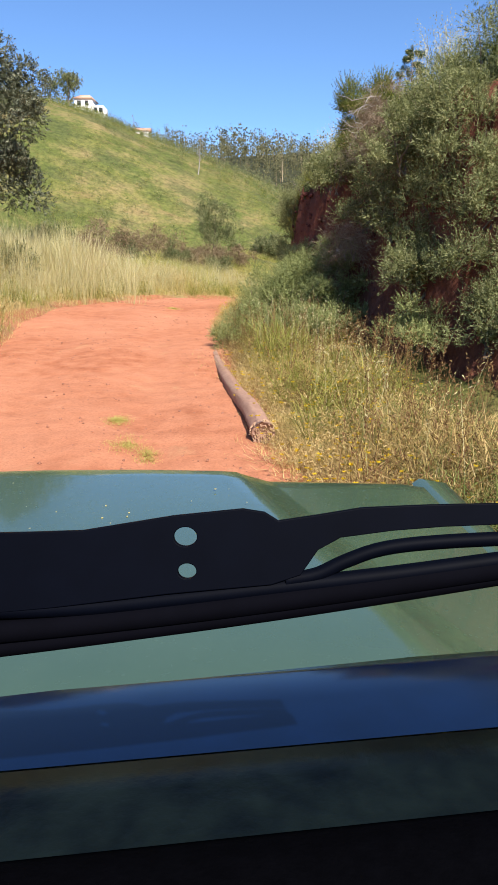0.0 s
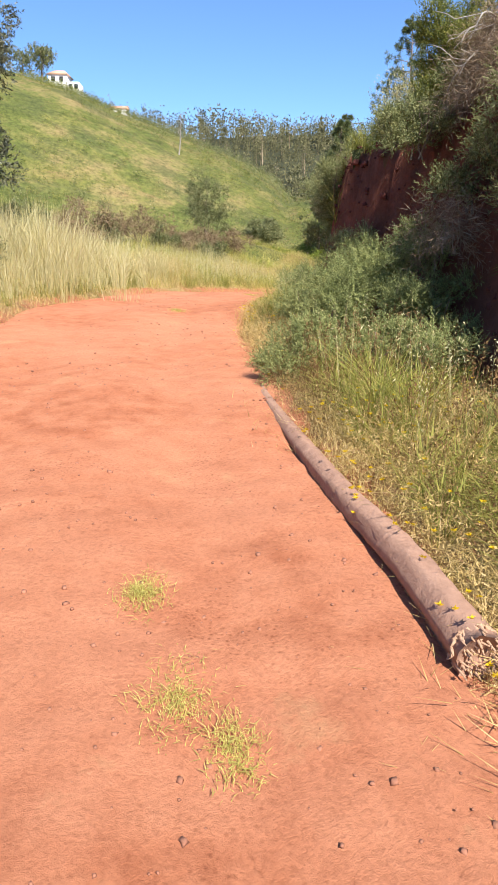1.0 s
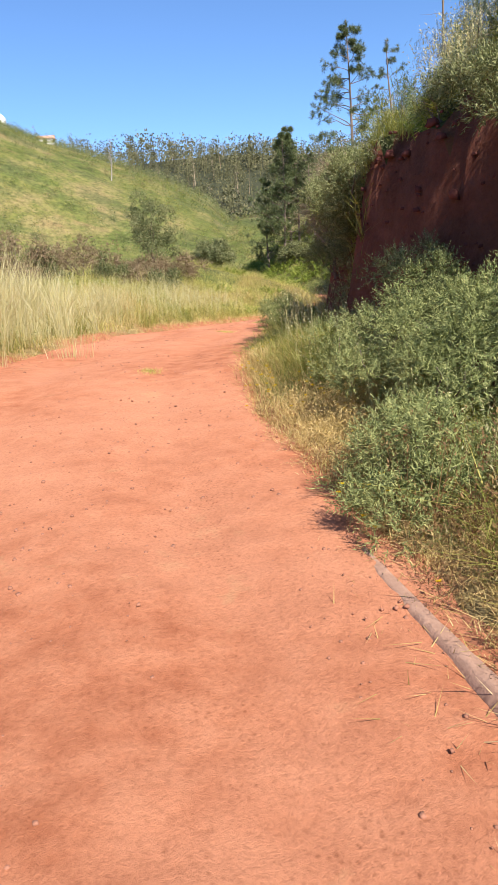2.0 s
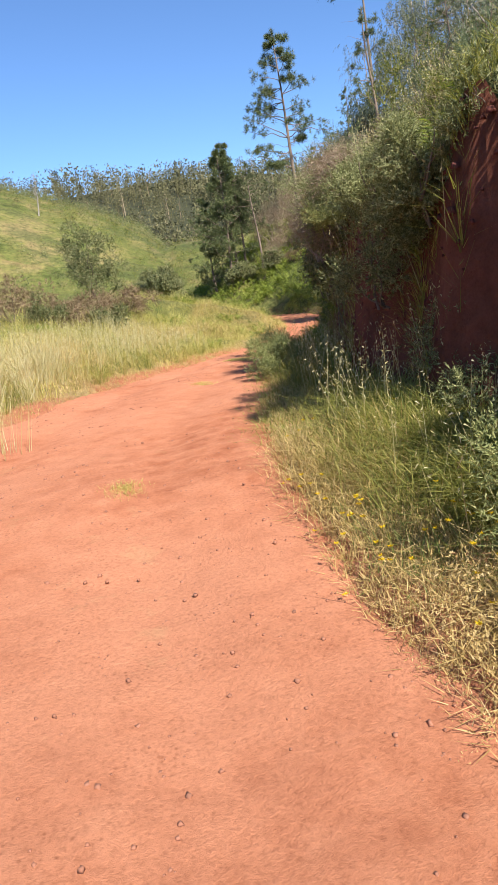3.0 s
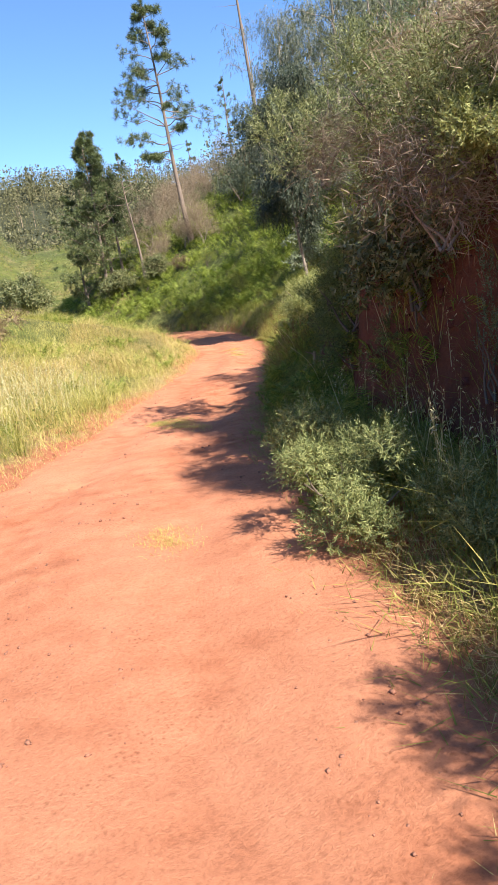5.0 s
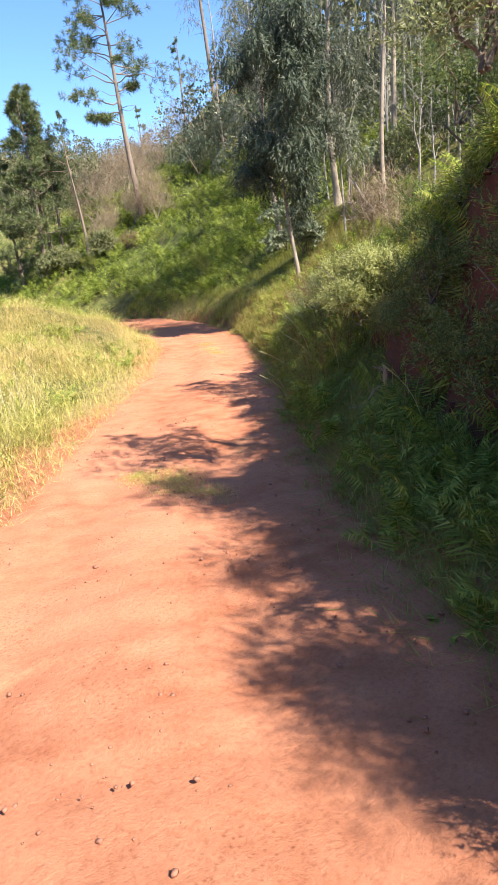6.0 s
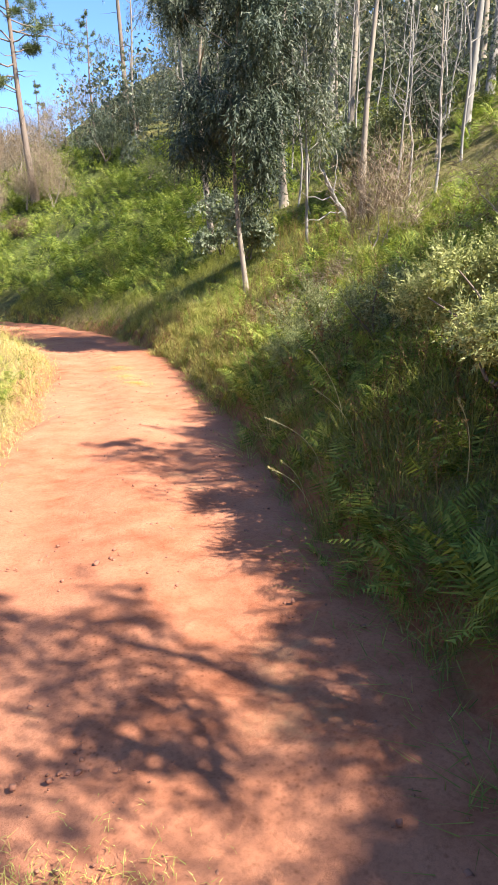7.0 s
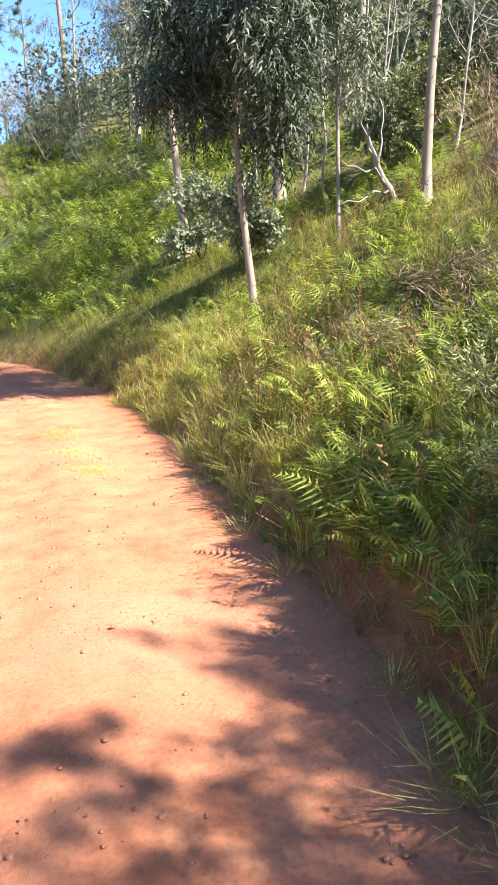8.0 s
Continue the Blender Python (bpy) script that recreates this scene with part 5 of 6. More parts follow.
# ---- shrubs ----
# on the red bank, right of the track: label, middle (x, y, z), radius, kind, sprigs
FEA, HEA, DRY = "feathery green shrub growing on the red bank", "yellow-green heath shrub on the rim of the bank", "dead brown shrub hanging over the bank"
BLU = "blue-green shrub sprawling at the foot of the bank"
BANK = [
    (FEA, 2.75, 8.4, 2.4, (.8, .8, .8), "feather", 1300), (FEA, 2.55, 7.8, 1.6, (.55, .7, .5), "feather", 900), (FEA, 2.9, 8.9, 3.7, (.9, .9, .8), "feather", 1300),
    (FEA, 2.5, 9.6, 3.5, (.7, .8, .7), "feather", 1000), (FEA, 2.3, 9.2, 2.6, (.55, .6, .55), "feather", 800), (FEA, 1.95, 9.6, 2.05, (.48, .55, .42), "feather", 700),
    (FEA, 1.75, 10.9, 2.2, (.42, .5, .38), "feather", 500), (FEA, 3.4, 7.5, 3.1, (1.0, .9, .9), "feather", 1200), (FEA, 3.1, 6.7, 1.9, (.7, .8, .8), "feather", 1000),
    (FEA, 2.15, 8.9, 1.5, (.45, .6, .5), "feather", 700), (FEA, 2.0, 10.2, 2.6, (.5, .6, .5), "feather", 700), (FEA, 2.5, 7.0, .9, (.5, .6, .5), "feather", 700), (FEA, 3.0, 6.0, 1.2, (.6, .7, .7), "feather", 800),
    (FEA, 2.45, 8.6, 3.3, (.5, .6, .5), "feather", 650), (FEA, 2.55, 8.0, 2.75, (.5, .6, .5), "feather", 650), (FEA, 2.25, 8.6, 2.3, (.45, .6, .45), "feather", 600), (FEA, 2.2, 9.3, 3.3, (.45, .5, .45), "feather", 550),
    (FEA, 2.1, 8.5, 1.35, (.45, .6, .4), "feather", 600), (FEA, 2.6, 7.6, 2.2, (.45, .5, .5), "feather", 600), (FEA, 2.1, 9.1, 1.8, (.4, .5, .4), "feather", 500),
    (FEA, 3.9, 8.2, 4.2, (1.1, 1.1, .9), "feather", 1000),
    (HEA, 1.95, 12.4, 4.0, (.5, .6, .72), "heath", 2200), (HEA, 2.45, 12.9, 4.3, (.5, .6, .6), "heath", 1500), (HEA, 1.75, 12.5, 3.4, (.3, .4, .35), "heath", 500), (HEA, 2.05, 13.2, 3.35, (.3, .4, .25), "heath", 130), (HEA, 2.5, 14.2, 3.7, (.4, .5, .35), "heath", 160),
    (DRY, 2.1, 11.4, 3.3, (.42, .45, .62), "dead", 1500), (DRY, 2.3, 11.2, 3.75, (.35, .4, .3), "dead", 700), (DRY, 1.55, 10.7, 1.75, (.25, .3, .3), "dead", 260),
    (BLU, 1.0, 12.4, 1.2, (.5, .7, .45), "bluish", 1400), (BLU, 1.3, 10.6, 1.0, (.6, .6, .45), "bluish", 1200), (BLU, 1.95, 7.9, .75, (.5, .5, .36), "bluish", 700),
    (BLU, 0.45, 11.2, .85, (.55, .7, .45), "bluish", 1300), (BLU, -.12, 10.1, .5, (.38, .6, .32), "bluish", 700), (BLU, 0.25, 12.6, .8, (.45, .6, .4), "bluish", 600),
    (DRY, 2.05, 10.9, 3.35, (.4, .5, .55), "dead", 1000), (FEA, 1.38, 11.75, 2.85, (.42, .45, .42), "feather", 800), (FEA, 1.95, 9.1, 2.9, (.55, .55, .5), "feather", 900), (BLU, 0.12, 10.35, .55, (.45, .55, .42), "bluish", 900), (BLU, 0.62, 10.1, .6, (.48, .5, .42), "bluish", 900), (BLU, 0.95, 11.2, 1.2, (.5, .55, .45), "bluish", 1000), (BLU, 1.3, 11.3, 1.5, (.42, .5, .4), "bluish", 800), (BLU, 0.35, 11.8, .95, (.5, .55, .45), "bluish", 900), (BLU, 1.15, 9.6, .6, (.42, .45, .36), "bluish", 600),
    
    (FEA, 2.51, 21.0, 2.25, (.5, .6, .6), "feather", 700), (FEA, 2.81, 22.2, 2.7, (.55, .65, .6), "feather", 700), (FEA, 2.9, 23.3, 2.2, (.5, .6, .6), "feather", 650), (FEA, 3.0, 23.9, 1.5, (.5, .6, .6), "feather", 600), (FEA, 2.96, 22.8, 3.4, (.6, .7, .55), "feather", 700),
    (FEA, 0.98, 12.9, 1.25, (.52, .6, .58), "feather", 1000), (FEA, 0.9, 14.2, .9, (.4, .5, .4), "feather", 500),
    (FEA, 2.31, 20.4, 2.8, (.85, .9, .72), "feather", 1500), (FEA, 2.96, 21.6, 3.1, (.8, .9, .7), "feather", 900),
    ("dark olive shrub on the bank", 2.46, 21.8, 1.9, (.6, .7, .7), "broad", 700),
    (FEA, 1.2, 16.4, 2.5, (.62, .8, .6), "feather", 1700), (FEA, 1.2, 15.45, 2.4, (.5, .5, .42), "feather", 1000), (FEA, 1.3, 15.9, 2.1, (.5, .5, .5), "feather", 900), (FEA, 1.1, 16.6, 1.75, (.42, .6, .5), "feather", 700), (FEA, 1.02, 15.3, 2.62, (.42, .6, .42), "feather", 900),
    (HEA, 1.75, 14.7, 3.45, (.25, .35, .22), "heath", 110), (FEA, 1.5, 13.6, 3.15, (.3, .5, .28), "feather", 420),
    
    (FEA, 2.81, 22.5, 1.0, (.4, .55, .45), "feather", 450), (FEA, 1.2, 14.6, 2.85, (.3, .45, .35), "feather", 400),
    (FEA, 1.05, 14.9, 1.15, (.32, .5, .5), "feather", 450), (FEA, 2.66, 20.9, 1.6, (.5, .7, .7), "feather", 600), (FEA, 2.96, 22.3, 1.9, (.55, .7, .8), "feather", 700), (HEA, 2.2, 15.6, 3.55, (.3, .4, .3), "heath", 140), (HEA, 2.6, 18.6, 3.9, (.5, .6, .8), "heath", 300),
    ("bright yellow-green heath on the bank's rim", 1.95, 16.4, 3.0, (.42, .5, .42), "heath", 260), ("bright yellow-green heath on the bank's rim", 2.3, 17.2, 3.25, (.45, .5, .45), "heath", 280), ("bright yellow-green heath on the bank's rim", 1.85, 14.2, 3.2, (.35, .4, .4), "heath", 220), ("dry tangled grass hanging over the bank's rim", 1.75, 13.6, 3.1, (.35, .4, .3), "straw", 260), (DRY, 2.5, 17.0, 3.6, (.6, .7, .4), "dead", 500), (FEA, 2.3, 16.4, 3.5, (.5, .6, .4), "feather", 500),
    (DRY, 2.11, 20.0, 3.25, (.4, .45, .3), "dead", 420), (DRY, 2.66, 21.2, 3.55, (.5, .5, .35), "dead", 420), ("rusty brown dead brush hanging on the bank", 1.86, 20.7, 2.3, (.4, .5, .5), "dead", 420), ("gorse with yellow flowers on the bank's rim", 1.86, 20.2, 2.6, (.35, .4, .4), "gorse", 600), (FEA, 3.2, 24.5, 3.3, (.85, .9, .8), "feather", 1000), (DRY, 3.0, 23.4, 2.9, (.6, .7, .6), "dead", 500), 
    (BLU, 1.25, 21.6, .62, (.45, .55, .38), "bluish", 700), (BLU, 0.85, 20.55, .6, (.45, .5, .42), "bluish", 1100), (BLU, 1.1, 19.7, .5, (.35, .45, .3), "bluish", 500),
    ("pale yellow-green gorse shrub on the bank", 4.55, 27.75, 1.2, (.72, .7, .62), "gorse", 3000), (FEA, 5.2, 26.4, 1.2, (.5, .6, .4), "feather", 500),
    (FEA, 6.9, 27.9, 3.3, (1.1, 1.1, 1.2), "feather", 1300), (FEA, 5.6, 27.1, 3.4, (.8, .8, .8), "feather", 900), (FEA, 8.0, 27.0, 3.9, (1.0, 1.0, 1.0), "feather", 800), (FEA, 8.2, 28.7, 3.8, (1.1, 1.1, 1.0), "feather", 900), (FEA, 9.0, 29.5, 3.4, (.9, .9, .8), "feather", 750), (FEA, 4.0, 25.3, 1.35, (.35, .5, .45), "feather", 450), (FEA, 4.25, 25.5, 1.9, (.4, .5, .45), "feather", 450),
    (FEA, 4.6, 26.0, 2.0, (.6, .7, .6), "feather", 700), (FEA, 4.3, 25.0, 2.3, (.5, .6, .6), "feather", 700), (FEA, 6.5, 30.3, .5, (.4, .5, .35), "feather", 400),
    
    ("dark green shrub clinging to the shaded bank", 3.95, 25.95, 1.0, (.42, .45, .45), "soft", 520),
    ("dark green shrub clinging to the shaded bank", 3.6, 25.25, .85, (.42, .45, .45), "soft", 520),
    ("dark green shrub clinging to the shaded bank", 4.25, 26.55, .85, (.36, .4, .36), "soft", 420),
    ("dark green shrub clinging to the shaded bank", 3.3, 24.5, .9, (.4, .45, .5), "soft", 520),
    ("dark green shrub clinging to the shaded bank", 3.75, 25.6, 1.5, (.36, .4, .36), "soft", 400),
]
for i, (lab, bx, by, bz, rad, kind, n) in enumerate(BANK):
    if kind == "feather" and 12 < by < 19 and bz < 3:
        kind = "fine"
    if kind == "feather" and by > 19.5 and i % 3:
        kind = "soft"
    top = ground_at(bx, by)
    if top > 2.2:
        bz = min(bz, top + .75 * rad[2])
    bush({"heath": "heath_shrub", "dead": "dead_shrub", "broad": "olive_shrub"}.get(kind, "shrub"), lab, bx, by, bz, rad, kind, 500 + i, n, "shrub")

# small growth along the rim of the bank
rng = np.random.RandomState(23)
for i, ly in enumerate(np.arange(8.0, 27.5, .75)):
    j = int(np.argmin(np.abs(LINE[:, 1] - ly)))
    off = np.interp(ly, WIDE_Y, WIDE_R) + np.interp(ly, [5, 9, 12, 15, 18, 25], [3.08, 2.37, 1.96, 1.75, 1.45, 1.18]) + rng.uniform(.85, 1.3)
    bx, by = LINE[j, 0] + LINE_T[j, 1] * off, LINE[j, 1] - LINE_T[j, 0] * off
    kind = ["heath", "feather", "straw", "heath", "dead", "feather"][i % 6]
    r = rng.uniform(.28, .5)
    lab = {"heath": "small yellow-green heath on the bank's rim", "feather": "small feathery shrub on the bank's rim", "straw": "dry grass tussock on the bank's rim", "dead": "dead twigs hanging over the bank's rim"}[kind]
    bush({"heath": "heath_shrub", "straw": "tussock", "dead": "dead_shrub"}.get(kind, "shrub"), lab, bx, by, ground_at(bx, by) + r * .45, (r, r * 1.3, r), kind, 900 + i, 120 if kind == "heath" else 240, "shrub")

# slender upright heaths on the rim
rng = np.random.RandomState(29)
for i, (bx, by) in enumerate([(1.75, 13.2), (1.95, 14.4), (1.7, 15.3), (2.2, 15.0), (2.05, 16.3), (2.4, 16.9), (2.0, 12.6), (2.5, 18.0), (2.3, 13.7), (2.45, 21.8), (2.95, 22.4), (3.2, 22.2), (3.9, 24.2), (2.1, 20.6)]):
    r = rng.uniform(.1, .16)
    bush("heath_shrub", "slender upright tree heath on the bank's rim", bx, by, ground_at(bx, by) + .5, (r, r, rng.uniform(.4, .65) * (1.35 if by > 20 else 1)), "plume", 950 + i, 90, "shrub")

# mixed scrub over the slope above the bank and among the gums
rng = np.random.RandomState(17)
for i in range(46):
    if i < 18:
        bx, by = rng.uniform(4.2, 11), rng.uniform(13, 30)
        d0 = road_frame([bx], [by])[0][0]
        if d0 < 4.4:
            bx += 2.5
    else:
        bx, by = rng.uniform(13, 25), rng.uniform(32, 62)
    kind = ["soft" if i < 18 else "feather", "heath", "dead" if i < 18 else "feather", "dead" if i < 18 else "feather", "gum", "broad"][i % 6]
    r = rng.uniform(.6, 1.15)
    lab = {"feather": "feathery green scrub on the upper slope", "soft": "soft green scrub on the upper slope", "heath": "yellow-green heath scrub on the upper slope", "dead": "grey-brown dead scrub on the upper slope",
           "gum": "grey-green gum scrub on the upper slope", "broad": "olive scrub on the upper slope"}[kind]
    bush({"heath": "heath_shrub", "dead": "dead_shrub", "gum": "gum_scrub"}.get(kind, "shrub"), lab, bx, by, ground_at(bx, by) + r * .55, (r, r, r * rng.uniform(.7, 1.2)), kind, 800 + i, 180 if kind == "heath" else 250, "shrub")

# left of the track
LEFT = [
    ("round olive bush standing in the grass", -1.9, 38.5, 1.6, (1.4, 1.3, 2.0), "broad", 1900),
    ("rusty dried bracken thicket behind the verge", -4.6, 34.0, .5, (1.6, 1.2, .9), "rust", 900),
    ("rusty dried bracken thicket behind the verge", -2.6, 34.6, .3, (1.5, 1.1, .55), "rust", 1100),
    ("rusty dried bracken thicket behind the verge", -6.6, 32.0, .5, (1.4, 1.2, 1.2), "rust", 1100),
    ("rusty dried bracken thicket behind the verge", -.9, 36.4, .4, (1.2, 1.0, .7), "rust", 800),
    ("rusty dried bracken thicket behind the verge", -8.8, 29.5, .4, (1.3, 1.2, .7), "rust", 900),
    ("rusty dried bracken thicket behind the verge", -6.4, 27.0, .5, (1.0, .9, .7), "rust", 700),
    ("grey-green shrub among the dried bracken", -3.6, 33.4, .4, (.8, .8, .6), "broad", 500),
    ("grey-green shrub among the dried bracken", -5.7, 32.4, .4, (.8, .8, .7), "broad", 500),
    ("grey-green shrub among the dried bracken", -1.6, 34.0, .3, (.7, .7, .5), "broad", 500),
    ("olive green shrub in the verge", -6.6, 23.0, .6, (1.1, 1.0, .9), "broad", 800),
    ("green shrub in the verge", -7.6, 14.2, .6, (1.0, 1.0, .9), "broad", 700),
    ("green shrub in the verge", -5.9, 17.4, .5, (.6, .6, .8), "broad", 450),
    ("small blue-green shrub in the verge", -3.2, 26.0, .2, (.4, .4, .25), "bluish", 250),
    ("green shrub beyond the verge", 1.2, 45.0, .7, (1.2, 1.2, .9), "far", 1800),
    ("green shrub beyond the verge", 4.2, 54.5, .6, (1.5, 1.2, 1.0), "far", 1800),
    ("dark green shrub on the valley floor", -1.0, 58.0, .8, (1.6, 1.4, 1.3), "far", 2200),
]
for i, (lab, bx, by, up, rad, kind, n) in enumerate(LEFT):
    bush({"rust": "bracken_thicket", "dead": "pale_shrub"}.get(kind, "shrub"), lab, bx, by, ground_at(bx, by) + up, rad, kind, 600 + i, n, "shrub")

# round the bend and on the gum slope
SLOPE = [
    ("silvery young gum leaves on the slope", 14.0, 38.2, .5, (.7, .7, .9), "silver", 500),
    ("silvery young gum leaves at the slope's foot", 11.9, 41.2, .6, (.8, .8, 1.0), "silver", 500),
    ("olive scrub under the gum trees", 13.8, 37.0, .8, (.8, .8, .8), "broad", 600),
    ("silvery young gum leaves under the gum tree", 10.9, 38.7, .7, (.55, .55, .85), "silver", 700),
    ("brown dead shrub under the leaning pine", 13.4, 56.6, .7, (1.1, 1.1, 1.4), "brush", 800),
    ("brown dead scrub on the hill", 11.2, 60.5, .9, (1.5, 1.4, 1.6), "brush", 800),
    ("brown dead scrub on the hill", 13.0, 64.5, .9, (2.0, 1.7, 1.6), "brush", 800),
    ("brown dead scrub on the hill", 16.0, 67.0, .9, (2.2, 1.7, 1.6), "brush", 800),
    ("brown dead scrub on the hill", 19.5, 64.5, .9, (2.0, 1.7, 1.7), "brush", 800),
    ("brown dead scrub on the hill", 17.8, 69.5, 1.0, (2.2, 1.7, 1.7), "brush", 800),
    ("dark undergrowth below the pines", 8.4, 58.6, .6, (1.2, .9, .8), "far", 1800),
    ("green undergrowth below the pines", 10.4, 56.8, .5, (1.0, .9, .7), "far", 1500),
    ("grey-green gum scrub above the bracken", 16.6, 57.5, 1.2, (1.2, 1.2, 1.6), "gum", 600),
    ("grey-green gum scrub above the bracken", 19.8, 60.0, 1.3, (1.3, 1.3, 1.7), "gum", 600),
    ("pale green bush at the foot of the bracken", 10.9, 46.0, .5, (.5, .5, .5), "heath", 350),
    ("broad-leaved green clump at the slope's foot", 5.75, 30.9, .25, (.34, .34, .3), "bluish", 420),
    ("brown dead brush below the leaning pine", 11.0, 58.0, .5, (.8, .8, .8), "brush", 300),
    ("brown dead brush below the leaning pine", 12.5, 57.6, .5, (.7, .7, .7), "brush", 260),
    ("rusty dead fern clump among the bracken", 11.3, 55.4, .3, (.5, .5, .45), "rust", 300),
    ("pale dead shrub among the bracken", 10.2, 57.0, .4, (.6, .6, .5), "brush", 200),
    ("yellow-green bush at the bend", 9.3, 56.4, .4, (.7, .6, .5), "heath", 250),
    ("yellow-green bush at the bend", 12.2, 53.4, .4, (.6, .6, .5), "heath", 220),
    ("brown dead brush above the bracken", 13.6, 61.0, .9, (1.6, 1.5, 1.5), "brush", 700),
    ("brown dead brush above the bracken", 16.4, 62.5, .9, (1.8, 1.5, 1.5), "brush", 700),
    ("pinkish bare brush at the top of the roadside slope", 8.8, 32.7, .4, (.5, .5, .6), "brush", 300),
    ("fallen dead twigs on the roadside slope", 8.2, 33.0, .15, (.5, .5, .22), "dead", 260),
    ("fallen dead twigs on the roadside slope", 7.6, 33.3, .1, (.4, .4, .18), "dead", 180),
    ("low green shrub on the shaded roadside slope", 6.4, 31.4, .25, (.5, .55, .4), "feather", 520),
    ("low green shrub on the shaded roadside slope", 5.9, 30.0, .3, (.5, .55, .45), "feather", 520),
    ("dark green gum scrub among the trunks", 14.6, 36.6, .8, (.8, .8, 1.0), "gum", 420),
    ("dark green gum scrub among the trunks", 16.4, 35.4, .8, (.9, .9, 1.0), "gum", 420),
    ("dark green gum scrub among the trunks", 17.8, 39.0, .9, (1.0, 1.0, 1.2), "gum", 420),
    ("gum scrub at the top of the slope", 21.0, 47.0, 1.5, (1.6, 1.6, 1.8), "gum", 700),
    ("gum scrub at the top of the slope", 22.5, 51.5, 1.5, (1.6, 1.6, 1.8), "gum", 700),
]
for i, (lab, bx, by, up, rad, kind, n) in enumerate(SLOPE):
    bush({"silver": "gum_shoots", "gum": "gum_scrub", "dead": "dead_shrub", "brush": "dead_shrub"}.get(kind, "shrub"), lab, bx, by, ground_at(bx, by) + up, rad, kind, 700 + i, n, "shrub")

# ---- the log at the edge of the track ----
def build_log():
    rng = np.random.RandomState(8)
    pts = np.array([(.12, 5.45), (.02, 6.2), (-.13, 7.0), (-.27, 7.9), (-.42, 9.0), (-.5, 9.8)])
    r = np.array([.098, .088, .078, .068, .057, .045])
    xyz = np.column_stack([pts, height(pts[:, 0], pts[:, 1]) + r + .03])
    q = resample(xyz, .06)
    rr = np.interp(np.linspace(0, 1, len(q)), np.linspace(0, 1, 6), r)
    h = holder("fallen_log", *q[0], "weathered reddish fallen log with a splintered end", "log")
    q = q - q[0]
    v, f = tube(q, rr, 18)
    v = v.reshape(len(q), 18, 3)
    s = 1 + .07 * np.sin(np.arange(18) * 2.1 + np.arange(len(q))[:, None] * .13) + .05 * rng.normal(size=(len(q), 18)) * .5
    v = q[:, None] + (v - q[:, None]) * s[:, :, None]
    link("trunk", Geo().add(v.reshape(-1, 3), f).mesh("trunk", M_LOGBARK, flat=False), h)
    g = Geo()
    way = unit(q[0] - q[3])
    for i in range(280):
        a, rad = rng.uniform(0, 6.283), r[0] * math.sqrt(rng.rand()) * 1.02
        side = unit(np.cross(way, [0, 0, 1.0]))
        o = q[1] + (side * math.cos(a) + np.array([0, 0, 1.0]) * math.sin(a)) * rad
        e = o + way * (.01 + .09 * rng.rand() ** 2) + rng.normal(size=3) * .014
        g.add(*tube([o, (o + e) / 2 + rng.normal(size=3) * .004, e], [.011, .008, .003], 4))
    link("torn_end", g.mesh("torn_end", M_SPLINTER), h, "torn reddish wood fibres")


build_log()


def build_stick():
    """A dead forked stick leaning out of the bank."""
    rng = np.random.RandomState(9)
    h = holder("dead_branch", 3.75, 26.35, ground_at(3.75, 26.35), "bleached forked dead branch leaning from the bank", "branch")
    g = Geo()
    g.add(*tube(bent(rng, (0, 0, -.05), (.05, .05, .30), 6, .1), np.linspace(.04, .02, 6), 6))
    g.add(*tube(bent(rng, (0, 0, .12), (-.5, -.05, .0), 7, .1), np.linspace(.018, .006, 7), 5))
    g.add(*tube(bent(rng, (0, 0, .15), (.42, -.1, .1), 7, .12), np.linspace(.014, .004, 7), 5))
    g.add(*tube(bent(rng, (.04, .04, .26), (-.12, .02, .34), 4, .1), np.linspace(.016, .006, 4), 5))
    link("wood", g.mesh("wood", M_SPLINTER), h)


build_stick()


def build_foxtail(x, y, reach, tall, seed):
    """A curved grass stalk with a pale seeding head."""
    rng = np.random.RandomState(seed)
    h = holder("grass_stalk", x, y, ground_at(x, y), "pale curved grass stalk with a seeding head", "grass")
    u = np.linspace(0, 1, 9)
    p = np.stack([reach * u ** 1.8, .05 * np.sin(u * 2 + seed), tall * (u - .12 * u ** 3)], 1)
    link("stalk", Geo().add(*tube(p, np.linspace(.004, .0025, 9), 4)).mesh("stalk", M_OAT), h)
    n = 70
    way = unit(p[-1] - p[-2])
    c = p[-1] + way * rng.uniform(-.02, .09, (n, 1))
    link("seed_head", Geo().add(*leaf_quads(c, scattered(rng, n) * .6 + way, rng.uniform(.015, .03, n), .005, rng)).mesh("seed_head", M_OAT), h)


for i, (fx, fy, fr, ft) in enumerate([(4.35, 29.1, -.45, .62), (4.75, 29.3, -.25, .75), (4.6, 29.0, -.28, .5), (4.1, 28.9, -.3, .45), (4.2, 29.05, -.22, .42), (4.1, 27.6, -.2, .6), (3.2, 25.2, -.35, .8), (5.9, 30.8, -.2, .6)]):
    build_foxtail(fx, fy, fr, ft, 60 + i)


